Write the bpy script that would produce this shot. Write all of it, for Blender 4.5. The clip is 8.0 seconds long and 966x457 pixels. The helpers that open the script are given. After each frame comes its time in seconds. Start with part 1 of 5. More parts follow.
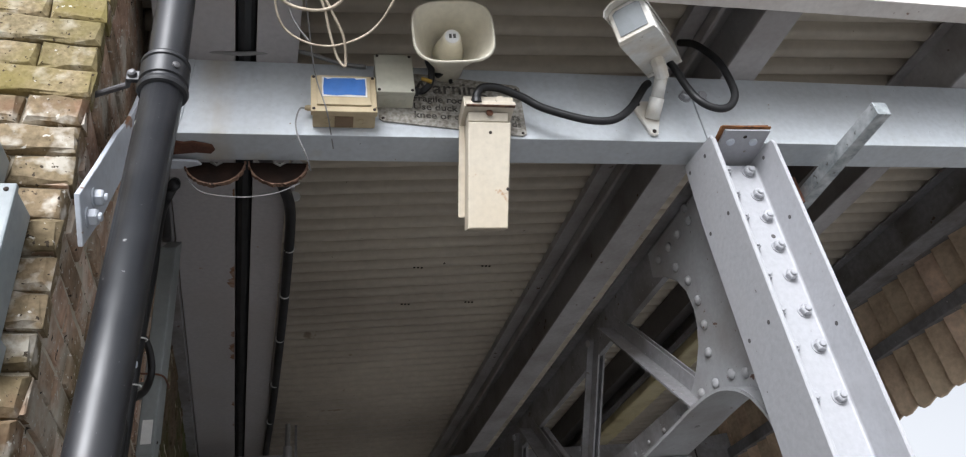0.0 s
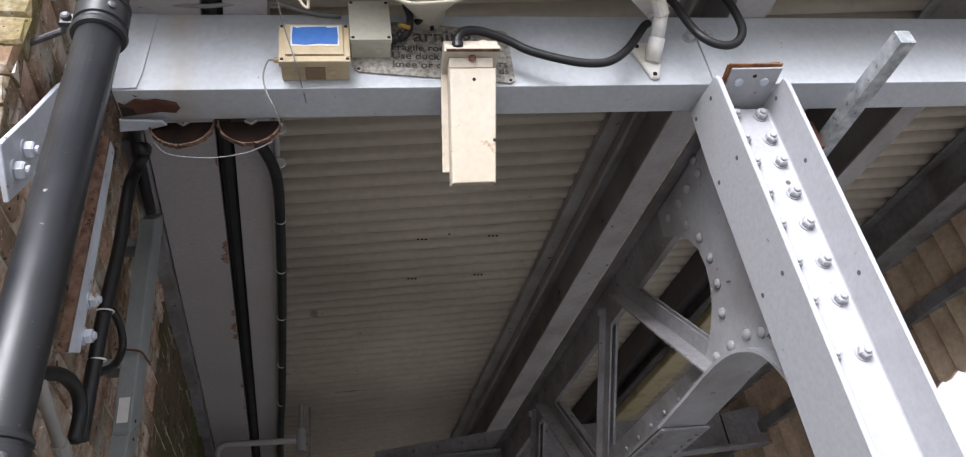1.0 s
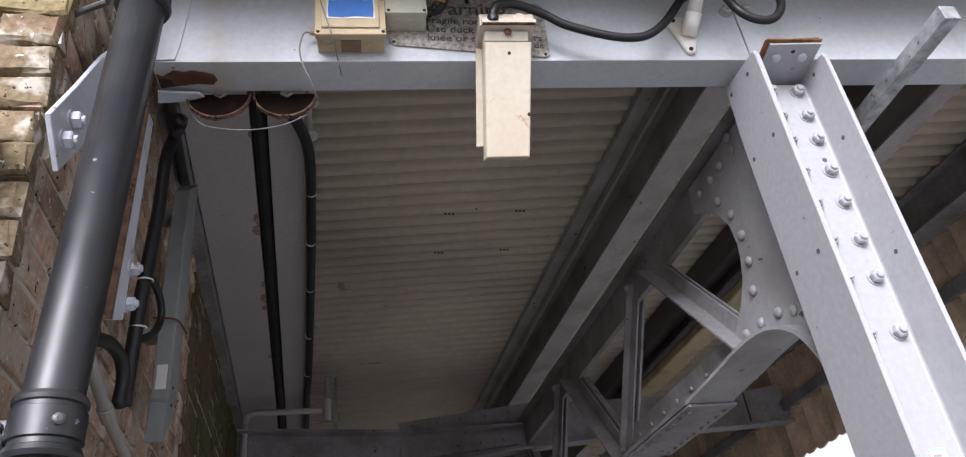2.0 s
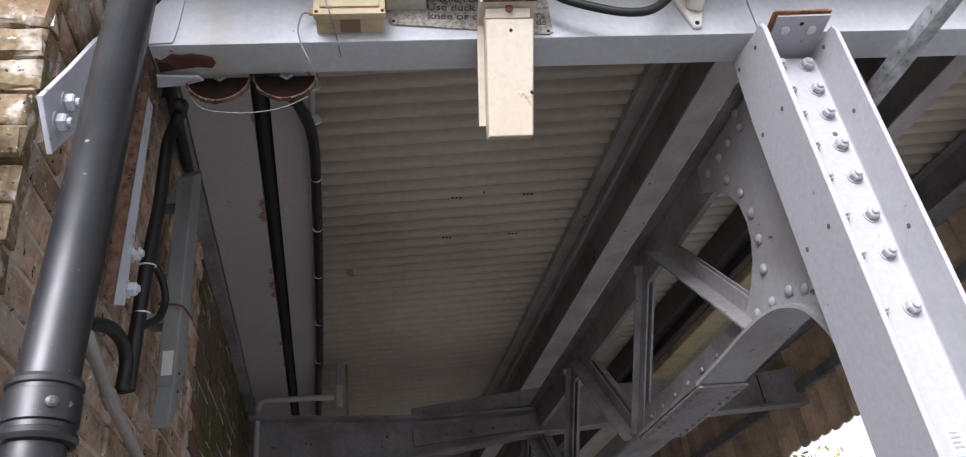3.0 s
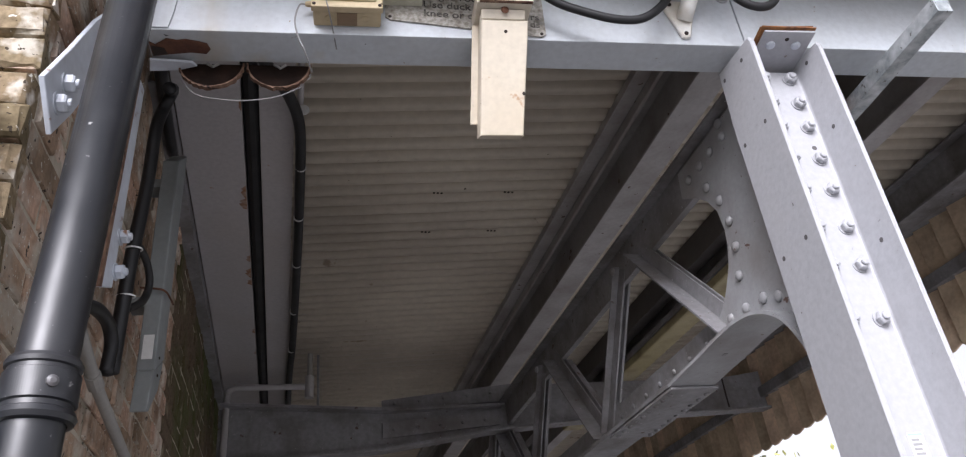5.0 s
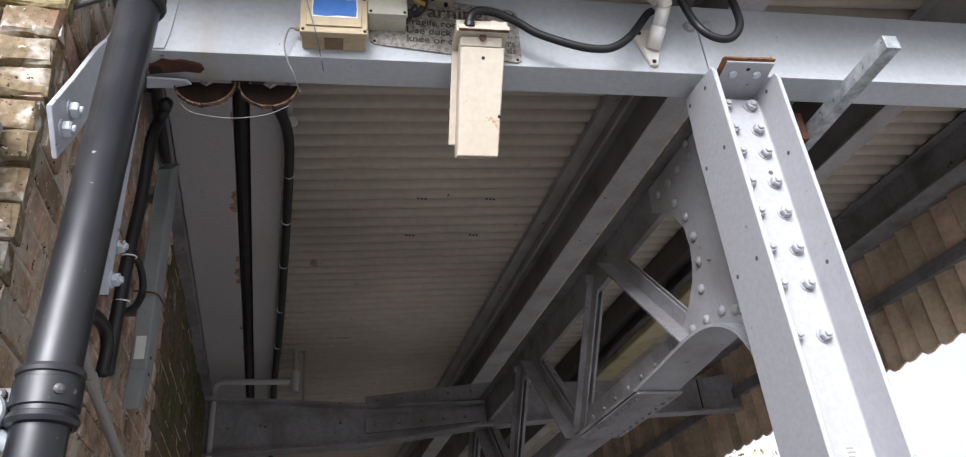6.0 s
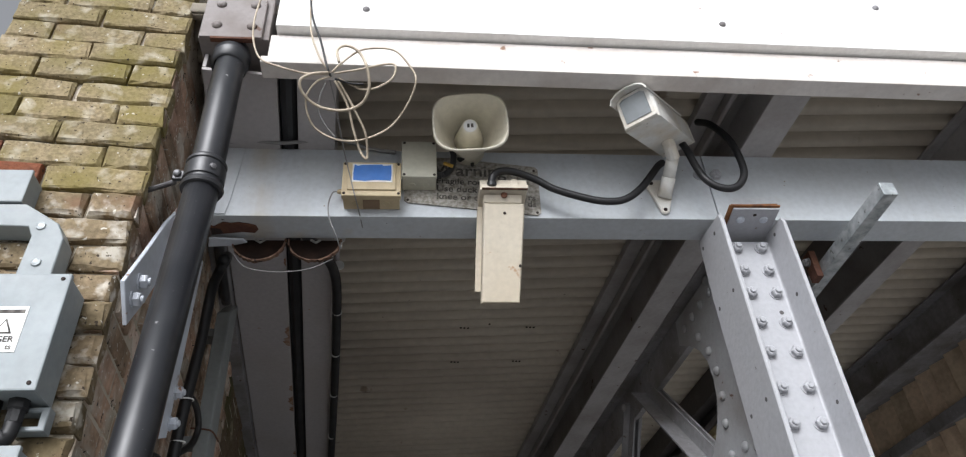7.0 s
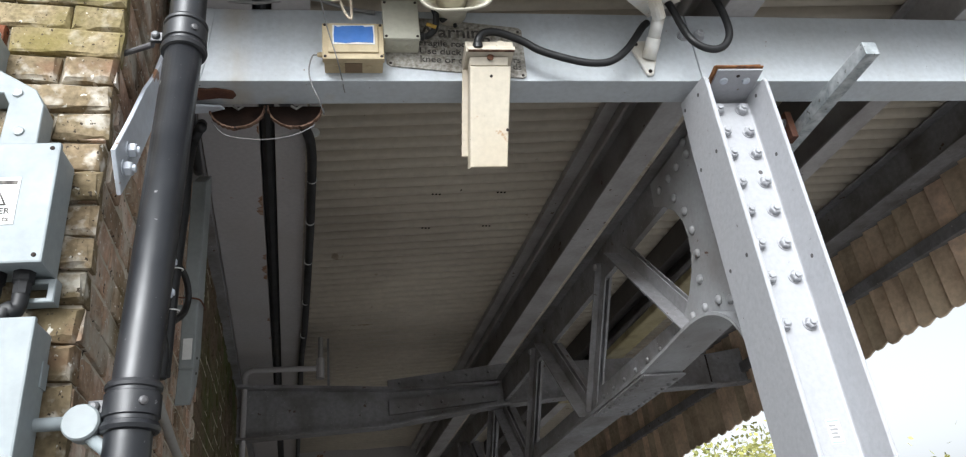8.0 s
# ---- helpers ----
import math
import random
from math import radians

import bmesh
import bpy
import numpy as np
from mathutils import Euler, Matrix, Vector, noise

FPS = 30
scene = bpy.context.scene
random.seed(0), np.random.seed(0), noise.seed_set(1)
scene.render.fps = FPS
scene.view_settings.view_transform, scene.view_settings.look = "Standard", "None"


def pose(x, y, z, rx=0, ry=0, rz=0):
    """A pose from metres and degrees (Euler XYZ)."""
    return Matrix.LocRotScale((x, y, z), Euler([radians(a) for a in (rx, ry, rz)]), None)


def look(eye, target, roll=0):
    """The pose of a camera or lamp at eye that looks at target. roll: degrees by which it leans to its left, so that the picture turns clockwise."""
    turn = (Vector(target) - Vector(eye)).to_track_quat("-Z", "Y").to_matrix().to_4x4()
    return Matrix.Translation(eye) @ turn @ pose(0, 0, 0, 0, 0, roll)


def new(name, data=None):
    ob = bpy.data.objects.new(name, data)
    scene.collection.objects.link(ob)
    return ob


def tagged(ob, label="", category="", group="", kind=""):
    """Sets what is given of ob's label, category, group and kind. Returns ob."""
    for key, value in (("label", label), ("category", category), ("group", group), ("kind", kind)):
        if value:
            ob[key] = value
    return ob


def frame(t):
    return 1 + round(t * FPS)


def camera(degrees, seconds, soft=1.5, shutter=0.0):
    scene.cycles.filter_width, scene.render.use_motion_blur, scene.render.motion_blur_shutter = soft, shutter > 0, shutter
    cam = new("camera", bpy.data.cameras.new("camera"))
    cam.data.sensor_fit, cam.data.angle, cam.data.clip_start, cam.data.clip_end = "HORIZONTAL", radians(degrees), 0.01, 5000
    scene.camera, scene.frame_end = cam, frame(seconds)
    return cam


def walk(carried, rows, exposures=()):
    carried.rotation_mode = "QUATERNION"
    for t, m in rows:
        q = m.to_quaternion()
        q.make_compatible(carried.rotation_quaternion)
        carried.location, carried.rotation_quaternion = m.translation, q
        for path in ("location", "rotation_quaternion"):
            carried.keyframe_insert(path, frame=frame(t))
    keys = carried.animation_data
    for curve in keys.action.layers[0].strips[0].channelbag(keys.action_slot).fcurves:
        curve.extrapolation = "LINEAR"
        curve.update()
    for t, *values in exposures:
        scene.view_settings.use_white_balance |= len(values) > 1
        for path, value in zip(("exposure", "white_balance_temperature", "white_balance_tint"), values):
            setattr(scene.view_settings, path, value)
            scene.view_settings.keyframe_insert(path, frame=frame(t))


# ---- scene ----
cam = camera(64.5, 8.0, soft=1.15)
PATH = [
    (0, (-0.493, 0.203, 1.595), (-0.061, 1.819, 2.692), -8.8),
    (0.5, (-0.326, 0.332, 1.593), (-0.026, 1.968, 2.703), -7.6),
    (1, (-0.353, 0.355, 1.6), (0.001, 2.004, 2.675), -9.1),
    (1.5, (-0.405, 0.351, 1.596), (-0.025, 2.02, 2.63), -10.0),
    (2, (-0.39, 0.355, 1.597), (-0.088, 2.044, 2.625), -7.4),
    (2.2, (-0.357, 0.363, 1.597), (-0.084, 2.074, 2.597), -8.1),
    (3.5, (-0.375, 0.39, 1.588), (-0.096, 2.096, 2.594), -6.9),
    (4, (-0.385, 0.397, 1.585), (-0.069, 2.104, 2.578), -6.1),
    (4.5, (-0.389, 0.378, 1.584), (-0.08, 2.083, 2.583), -6.5),
    (5, (-0.412, 0.36, 1.585), (-0.068, 2.066, 2.571), -6.5),
    (5.2, (-0.439, 0.348, 1.593), (-0.02, 2.047, 2.561), -6.6),
    (6.3, (-0.367, 0.138, 1.562), (-0.026, 1.854, 2.532), -6.1),
    (6.5, (-0.35, 0.084, 1.567), (-0.019, 1.752, 2.62), -7.2),
    (7, (-0.31, -0.011, 1.551), (-0.106, 1.565, 2.765), -4.1),
    (7.5, (-0.327, -0.042, 1.525), (-0.105, 1.595, 2.653), -4.2),
    (8, (-0.43, 0.008, 1.554), (-0.093, 1.755, 2.467), -6.9),
]
EXPOSURES = [(0, 0.48, 6150, 11), (.5, 0.98, 6150, 13), (1.0, 0.77, 6150, 15), (1.5, 0.61, 6150, 17), (2.0, 0.59, 6150, 18), (3.4, 0.69, 6150, 18), (5.2, 0.67, 6150, 17), (6.5, 0.79, 6150, 13), (6.7, 0.89, 6170, 12), (7, 0.22, 6200, 11), (7.5, -0.67, 6200, 9), (8, 0.69, 6150, 8)]
walk(cam, [(t, look(eye, target, roll)) for t, eye, target, roll in PATH], EXPOSURES)

# ---- light ----
world = bpy.data.worlds.new("overcast_sky")
scene.world = world
world.use_nodes = True
wn, wl = world.node_tree.nodes, world.node_tree.links
sky = wn.new("ShaderNodeTexSky")
sky.sky_type, sky.sun_disc = "NISHITA", False
sky.sun_elevation, sky.sun_rotation = radians(30), radians(200)
sky.dust_density, sky.ozone_density = 4.0, 0.6
pale = wn.new("ShaderNodeHueSaturation")
pale.inputs["Saturation"].default_value = 0.08
wl.new(sky.outputs["Color"], pale.inputs["Color"])
wl.new(pale.outputs["Color"], wn["Background"].inputs["Color"])
wn["Background"].inputs["Strength"].default_value = 0.143
sun = new("sun", bpy.data.lights.new("sun", "SUN"))
sun.data.energy, sun.data.angle, sun.data.color = 1.9, radians(32), (1.0, 0.99, 0.98)
sun.matrix_world = look((-2.0, -4.5, 6.2), (0.0, 1.5, 2.5))

# ---- materials ----


def material(name, colour, rough=0.55, metal=0.0, grain=(60.0, 0.12), stain=(4.0, 0.2), stain_colour=None, bump=(90.0, 0.15), spots=None, island=0.0, obj=0.0, streak=0.0, spots2=None, patch=None, spots3=None, spec=0.5, mark=None, soft=0.06, blur=0.03):
    """colour with fine grain, larger stains towards stain_colour, spots (scale, threshold, colour) of wear, and relief."""
    m = bpy.data.materials.new(name)
    m.use_nodes = True
    n, l = m.node_tree.nodes, m.node_tree.links
    b = n["Principled BSDF"]
    co = n.new("ShaderNodeNewGeometry").outputs["Position"]

    def tex(scale, detail=4.0, stretch=None):
        t = n.new("ShaderNodeTexNoise")
        t.inputs["Scale"].default_value, t.inputs["Detail"].default_value = scale, detail
        if stretch:
            mp = n.new("ShaderNodeMapping")
            mp.inputs["Scale"].default_value = stretch
            l.new(co, mp.inputs["Vector"])
            l.new(mp.outputs["Vector"], t.inputs["Vector"])
        else:
            l.new(co, t.inputs["Vector"])
        return t.outputs["Fac"]

    def ramp(fac, lo, hi):
        r = n.new("ShaderNodeMapRange")
        r.inputs["From Min"].default_value, r.inputs["From Max"].default_value = lo, hi
        l.new(fac, r.inputs["Value"])
        return r.outputs["Result"]

    def mix(fac, a, c, blend="MIX"):
        x = n.new("ShaderNodeMix")
        x.data_type, x.blend_type = "RGBA", blend
        if isinstance(fac, float):
            x.inputs["Factor"].default_value = fac
        else:
            l.new(fac, x.inputs["Factor"])
        for sock, v in ((x.inputs["A"], a), (x.inputs["B"], c)):
            if isinstance(v, tuple):
                sock.default_value = (*v, 1)
            else:
                l.new(v, sock)
        return x.outputs["Result"]

    def scaled(fac, k):
        x = n.new("ShaderNodeMath")
        x.operation = "MULTIPLY"
        l.new(fac, x.inputs[0])
        x.inputs[1].default_value = k
        return x.outputs["Value"]

    dark = tuple(c * 0.55 for c in colour)
    c = mix(scaled(ramp(tex(grain[0], 6), 0.35, 0.7), grain[1] * 2), colour, dark)
    c = mix(scaled(ramp(tex(stain[0], 6), 0.42, 0.72), stain[1] * 2), c, stain_colour or dark)
    if streak:
        c = mix(scaled(ramp(tex(3.0, 5, (9.0, 9.0, 0.5)), 0.52, 0.75), streak), c, stain_colour or dark)
    if spots:
        c = mix(ramp(tex(spots[0], 10 if blur > 0.05 else 5), spots[1], spots[1] + blur), c, spots[2])
    if patch:
        c = mix(ramp(tex(patch[0], 8), patch[1], patch[1] + soft), c, patch[2])
    if spots3:
        c = mix(ramp(tex(spots3[0], 4), spots3[1], spots3[1] + 0.03), c, spots3[2])
    if mark:      # a run-down streak of dirt: x of its middle, half width, colour
        sx = n.new("ShaderNodeSeparateXYZ")
        l.new(co, sx.inputs[0])
        d = n.new("ShaderNodeMath")
        d.operation = "SUBTRACT"
        l.new(sx.outputs["X"], d.inputs[0])
        d.inputs[1].default_value = mark[0]
        e = n.new("ShaderNodeMath")
        e.operation = "ABSOLUTE"
        l.new(d.outputs[0], e.inputs[0])
        near = ramp(e.outputs[0], mark[1], 0.0)
        broken = n.new("ShaderNodeMath")
        broken.operation = "MULTIPLY"
        l.new(near, broken.inputs[0])
        l.new(ramp(tex(6.0, 5, (1.5, 1.5, 0.6)), 0.25, 0.65), broken.inputs[1])
        c = mix(scaled(broken.outputs[0], 0.75), c, mark[2])
    if spots2:
        c = mix(ramp(tex(spots2[0], 6), spots2[1], spots2[1] + 0.02), c, spots2[2])
    if island or obj:
        src = n.new("ShaderNodeNewGeometry").outputs["Random Per Island"] if island else n.new("ShaderNodeObjectInfo").outputs["Random"]
        hs = n.new("ShaderNodeHueSaturation")
        l.new(c, hs.inputs["Color"])
        k = island or obj
        mr = n.new("ShaderNodeMapRange")
        mr.inputs["To Min"].default_value, mr.inputs["To Max"].default_value = 1 - k, 1 + k
        l.new(src, mr.inputs["Value"])
        l.new(mr.outputs["Result"], hs.inputs["Value"])
        mh = n.new("ShaderNodeMapRange")
        mh.inputs["To Min"].default_value, mh.inputs["To Max"].default_value = 0.5 + 0.03 * k, 0.5 - 0.03 * k
        l.new(src, mh.inputs["Value"])
        l.new(mh.outputs["Result"], hs.inputs["Hue"])
        c = hs.outputs["Color"]
    l.new(c, b.inputs["Base Color"])
    b.inputs["Metallic"].default_value = metal
    b.inputs["Specular IOR Level"].default_value = spec
    r = n.new("ShaderNodeMapRange")
    r.inputs["To Min"].default_value, r.inputs["To Max"].default_value = max(rough - 0.15, 0.05), min(rough + 0.15, 1)
    l.new(tex(stain[0] * 3, 4), r.inputs["Value"])
    l.new(r.outputs["Result"], b.inputs["Roughness"])
    if bump[1]:
        bp = n.new("ShaderNodeBump")
        bp.inputs["Strength"].default_value, bp.inputs["Distance"].default_value = bump[1], 0.009 if bump[1] >= 1.0 else 0.004
        l.new(tex(bump[0], 5), bp.inputs["Height"])
        l.new(bp.outputs["Normal"], b.inputs["Normal"])
    return m


RUST = (0.10, 0.04, 0.025)
M_BEAM = material("beam_paint", (0.535, 0.57, 0.60), 0.5, stain=(2.5, 0.16), stain_colour=(0.40, 0.40, 0.38), patch=(1.7, 0.63, (0.50, 0.46, 0.38)), spots=(38.0, 0.735, (0.05, 0.03, 0.02)), streak=0.2, mark=(-0.75, 0.055, (0.42, 0.33, 0.20)), spots3=(70.0, 0.73, (0.25, 0.20, 0.15)))
M_STEEL = material("column_paint", (0.405, 0.41, 0.43), 0.5, streak=0.12, spots3=(60.0, 0.74, (0.22, 0.18, 0.15)), stain=(5.0, 0.14), stain_colour=(0.42, 0.41, 0.42), spots=(30.0, 0.75, (0.08, 0.06, 0.05)))
M_GUSSET = material("gusset_paint", (0.36, 0.365, 0.375), 0.55, stain=(4.0, 0.4), stain_colour=(0.20, 0.18, 0.165), spots3=(80.0, 0.70, (0.16, 0.14, 0.13)), spots=(26.0, 0.70, (0.12, 0.07, 0.05)))
M_GUTTER = material("gutter_paint", (0.25, 0.225, 0.215), 0.65, stain=(7.0, 0.4), stain_colour=(0.13, 0.10, 0.085), spots=(24.0, 0.68, (0.10, 0.05, 0.03)))
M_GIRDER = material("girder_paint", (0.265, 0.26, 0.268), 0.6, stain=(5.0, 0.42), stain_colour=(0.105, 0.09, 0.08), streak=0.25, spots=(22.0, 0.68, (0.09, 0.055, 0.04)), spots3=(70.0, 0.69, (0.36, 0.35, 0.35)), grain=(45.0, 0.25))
M_JOIST = material("joist_paint", (0.42, 0.405, 0.40), 0.6, stain=(5.0, 0.3), stain_colour=(0.19, 0.16, 0.14), streak=0.2, spots=(22.0, 0.69, (0.10, 0.06, 0.04)))
M_SOFFIT = material("soffit_paint", (0.42, 0.40, 0.40), 0.6, stain=(3.0, 0.2), stain_colour=(0.35, 0.31, 0.28), spots=(7.0, 0.72, (0.25, 0.12, 0.05)))
M_ROOF = material("roof_sheet", (0.57, 0.51, 0.415), 0.65, stain=(1.2, 0.25), stain_colour=(0.27, 0.23, 0.19), spots=(5.0, 0.70, (0.28, 0.22, 0.16)), spots2=(30.0, 0.74, (0.10, 0.08, 0.06)), grain=(25.0, 0.14), bump=(60.0, 0.05))
M_WHITE = material("fascia_paint", (0.82, 0.81, 0.79), 0.5, stain=(5.0, 0.10), stain_colour=(0.55, 0.50, 0.45), spots=(30.0, 0.74, (0.25, 0.15, 0.10)))
M_TIMBER = material("fascia_timber", (0.72, 0.68, 0.64), 0.6, stain=(7.0, 0.25), stain_colour=(0.45, 0.38, 0.33), spots=(18.0, 0.68, (0.22, 0.12, 0.07)))
M_BLACK = material("black_pipe", (0.009, 0.010, 0.013), 0.38, spec=0.75, spots3=(120.0, 0.71, (0.12, 0.12, 0.12)), grain=(40.0, 0.1), stain=(6.0, 0.4), stain_colour=(0.025, 0.025, 0.028), spots=(45.0, 0.70, (0.25, 0.25, 0.25)), bump=(30.0, 0.1))
M_RUBBER = material("black_cable", (0.012, 0.012, 0.013), 0.5, bump=(60.0, 0.1))
M_GALV = material("galvanised_steel", (0.36, 0.39, 0.40), 0.5, 0.5, stain=(22.0, 0.5), stain_colour=(0.60, 0.62, 0.63), spots=(45.0, 0.66, (0.16, 0.16, 0.15)), grain=(90.0, 0.3))
M_STRAP = material("strap_paint", (0.56, 0.60, 0.66), 0.5, stain=(8.0, 0.2), stain_colour=(0.35, 0.33, 0.33), spots=(16.0, 0.66, (0.22, 0.11, 0.06)))
M_RUST = material("rusty_steel", RUST, 0.9, stain=(14.0, 0.3), stain_colour=(0.22, 0.10, 0.045), grain=(90.0, 0.3), bump=(70.0, 0.6))
M_FLAKE = material("flaking_paint", (0.20, 0.12, 0.08), 0.85, stain=(45.0, 0.5), stain_colour=(0.07, 0.03, 0.02), spots=(60.0, 0.62, (0.03, 0.015, 0.01)), bump=(60.0, 0.6))
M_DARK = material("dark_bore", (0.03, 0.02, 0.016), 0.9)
M_CREAM = material("cream_enamel", (0.60, 0.54, 0.435), 0.45, stain=(6.0, 0.15), stain_colour=(0.46, 0.36, 0.23), spots=(14.0, 0.665, (0.36, 0.19, 0.08)), blur=0.05, spots3=(60.0, 0.73, (0.15, 0.09, 0.05)), bump=(40.0, 0.05))
M_BEIGE = material("yellowed_plastic", (0.56, 0.46, 0.29), 0.5, stain=(9.0, 0.3), stain_colour=(0.30, 0.21, 0.11), spots=(26.0, 0.71, (0.12, 0.08, 0.05)))
M_PALE = material("pale_plastic", (0.52, 0.51, 0.42), 0.5, stain=(9.0, 0.2), stain_colour=(0.36, 0.34, 0.26))
M_HORN = material("horn_plastic", (0.72, 0.68, 0.56), 0.5, stain=(10.0, 0.15), stain_colour=(0.42, 0.37, 0.28), bump=(30.0, 0.03))
M_CAMERA = material("camera_casing", (0.78, 0.77, 0.73), 0.4, stain=(12.0, 0.25), stain_colour=(0.50, 0.38, 0.20), spots=(24.0, 0.70, (0.12, 0.09, 0.07)), bump=(30.0, 0.05))
M_BLUE = material("blue_label", (0.05, 0.17, 0.50), 0.4, stain=(20.0, 0.12), stain_colour=(0.15, 0.28, 0.6))
M_PAPER = material("white_label", (0.78, 0.78, 0.76), 0.6)
M_SIGN = material("weathered_sign", (0.42, 0.40, 0.36), 0.8, stain=(70.0, 0.5), stain_colour=(0.14, 0.12, 0.09), grain=(150.0, 0.35), bump=(120.0, 0.3))
M_INK = material("sign_lettering", (0.05, 0.045, 0.04), 0.8, stain=(60.0, 0.3), stain_colour=(0.3, 0.28, 0.25))
M_GREYBOX = material("grey_enclosure", (0.255, 0.288, 0.30), 0.5, stain=(5.0, 0.2), stain_colour=(0.25, 0.26, 0.255), streak=0.2, bump=(150.0, 0.05))
M_TRUNK = material("grey_trunking", (0.26, 0.28, 0.28), 0.5, stain=(6.0, 0.2))
M_CONDUIT = material("grey_conduit", (0.30, 0.29, 0.27), 0.5, stain=(6.0, 0.2))
M_WIRE = material("cream_wire", (0.55, 0.47, 0.36), 0.6, stain=(25.0, 0.4), stain_colour=(0.22, 0.17, 0.12))
M_GREYWIRE = material("grey_wire", (0.26, 0.255, 0.25), 0.6)
# glass base lightened to grey to carry the sky's reflection
M_GLASS = material("sky_grey_glass", (0.22, 0.24, 0.25), 0.08, bump=(10.0, 0.0))
M_YELLOW = material("yellow_diffuser", (0.42, 0.36, 0.20), 0.5, stain=(8.0, 0.4), stain_colour=(0.20, 0.15, 0.08))
M_VALANCE = material("valance_board", (0.72, 0.56, 0.40), 0.8, stain=(5.0, 0.3), stain_colour=(0.18, 0.11, 0.07), grain=(40.0, 0.2), obj=0.28)
M_MORTAR = material("mortar", (0.56, 0.50, 0.41), 0.95, stain=(7.0, 0.4), stain_colour=(0.20, 0.17, 0.11), spots=(40.0, 0.64, (0.08, 0.07, 0.05)), bump=(60.0, 1.0), spec=0.2)
M_STOCK = material("yellow_stock_brick", (0.30, 0.242, 0.145), 0.95, stain=(7.0, 0.42), stain_colour=(0.19, 0.16, 0.05), spots=(17.0, 0.54, (0.43, 0.39, 0.30)), blur=0.16, spots2=(105.0, 0.655, (0.06, 0.045, 0.03)), spots3=(60.0, 0.68, (0.50, 0.47, 0.40)), patch=(4.0, 0.63, (0.20, 0.14, 0.085)), soft=0.10, grain=(110.0, 0.5), bump=(34.0, 1.0), obj=0.12, spec=0.15)
M_WORN = material("worn_stock_brick", (0.29, 0.225, 0.14), 0.95, stain=(8.0, 0.5), stain_colour=(0.12, 0.09, 0.05), spots=(20.0, 0.52, (0.50, 0.46, 0.39)), blur=0.14, spots2=(85.0, 0.65, (0.055, 0.042, 0.03)), spots3=(55.0, 0.66, (0.60, 0.57, 0.50)), patch=(4.2, 0.60, (0.21, 0.12, 0.075)), soft=0.12, grain=(75.0, 0.5), bump=(26.0, 1.0), obj=0.2, spec=0.15)
M_REDSTOCK = material("red_patch_brick", (0.23, 0.085, 0.045), 0.95, stain=(12.0, 0.5), stain_colour=(0.10, 0.05, 0.035), blur=0.2, spots=(14.0, 0.52, (0.36, 0.28, 0.20)), spots2=(40.0, 0.66, (0.03, 0.02, 0.02)), grain=(85.0, 0.35), bump=(55.0, 1.0), spec=0.2)
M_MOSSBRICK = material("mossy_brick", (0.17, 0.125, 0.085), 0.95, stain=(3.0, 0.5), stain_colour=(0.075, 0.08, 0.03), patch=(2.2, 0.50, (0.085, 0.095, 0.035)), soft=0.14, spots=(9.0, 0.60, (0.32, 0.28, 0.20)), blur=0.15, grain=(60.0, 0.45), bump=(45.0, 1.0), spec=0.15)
M_RED = material("red_brown_brick", (0.50, 0.345, 0.245), 0.95, stain=(6.0, 0.5), stain_colour=(0.18, 0.125, 0.085), patch=(1.6, 0.58, (0.16, 0.13, 0.07)), soft=0.12, spots=(9.0, 0.47, (0.54, 0.50, 0.43)), blur=0.22, spots2=(40.0, 0.66, (0.04, 0.03, 0.025)), spots3=(85.0, 0.64, (0.58, 0.55, 0.48)), grain=(60.0, 0.4), bump=(55.0, 1.0), obj=0.33, spec=0.2)
M_GROUND = material("platform_concrete", (0.31, 0.305, 0.30), 0.9, stain=(0.8, 0.3), bump=(40.0, 0.3))
M_LEAF = material("leaf", (0.36, 0.36, 0.11), 0.6, island=0.4)
M_BARK = material("bark", (0.10, 0.08, 0.06), 0.9, bump=(20.0, 0.8))

# ---- shape helpers ----


def part(name, bm, mat, parent=None, label="", smooth=False):
    me = bpy.data.meshes.new(name)
    bm.normal_update()
    bm.to_mesh(me)
    bm.free()
    for f in me.polygons:
        f.use_smooth = smooth
    me.materials.append(mat)
    ob = new(name, me)
    if parent:
        ob.parent = parent
    if label:
        ob["label"] = label
    return ob


def shared(name, data, parent, m):
    ob = new(name, data)
    ob.parent, ob.matrix_basis = parent, m
    return ob


def holder(name, label, category, m=None, group="", kind=""):
    ob = new(name)
    ob.empty_display_size = 0.05
    if m is not None:
        ob.matrix_world = m
    return tagged(ob, label, category, group, kind)


def box(lo, hi, bevel=0.0, bm=None, m=None):
    """A box from corner lo to corner hi, added to bm."""
    bm = bm or bmesh.new()
    lo, hi = Vector(lo), Vector(hi)
    t = Matrix.Translation((lo + hi) / 2) @ Matrix.Diagonal((*(hi - lo), 1))
    vs = bmesh.ops.create_cube(bm, size=1, matrix=(m @ t if m else t))["verts"]
    if bevel:
        es = list({e for v in vs for e in v.link_edges})
        bmesh.ops.bevel(bm, geom=es, offset=bevel, segments=2, affect="EDGES", profile=0.6)
    return bm


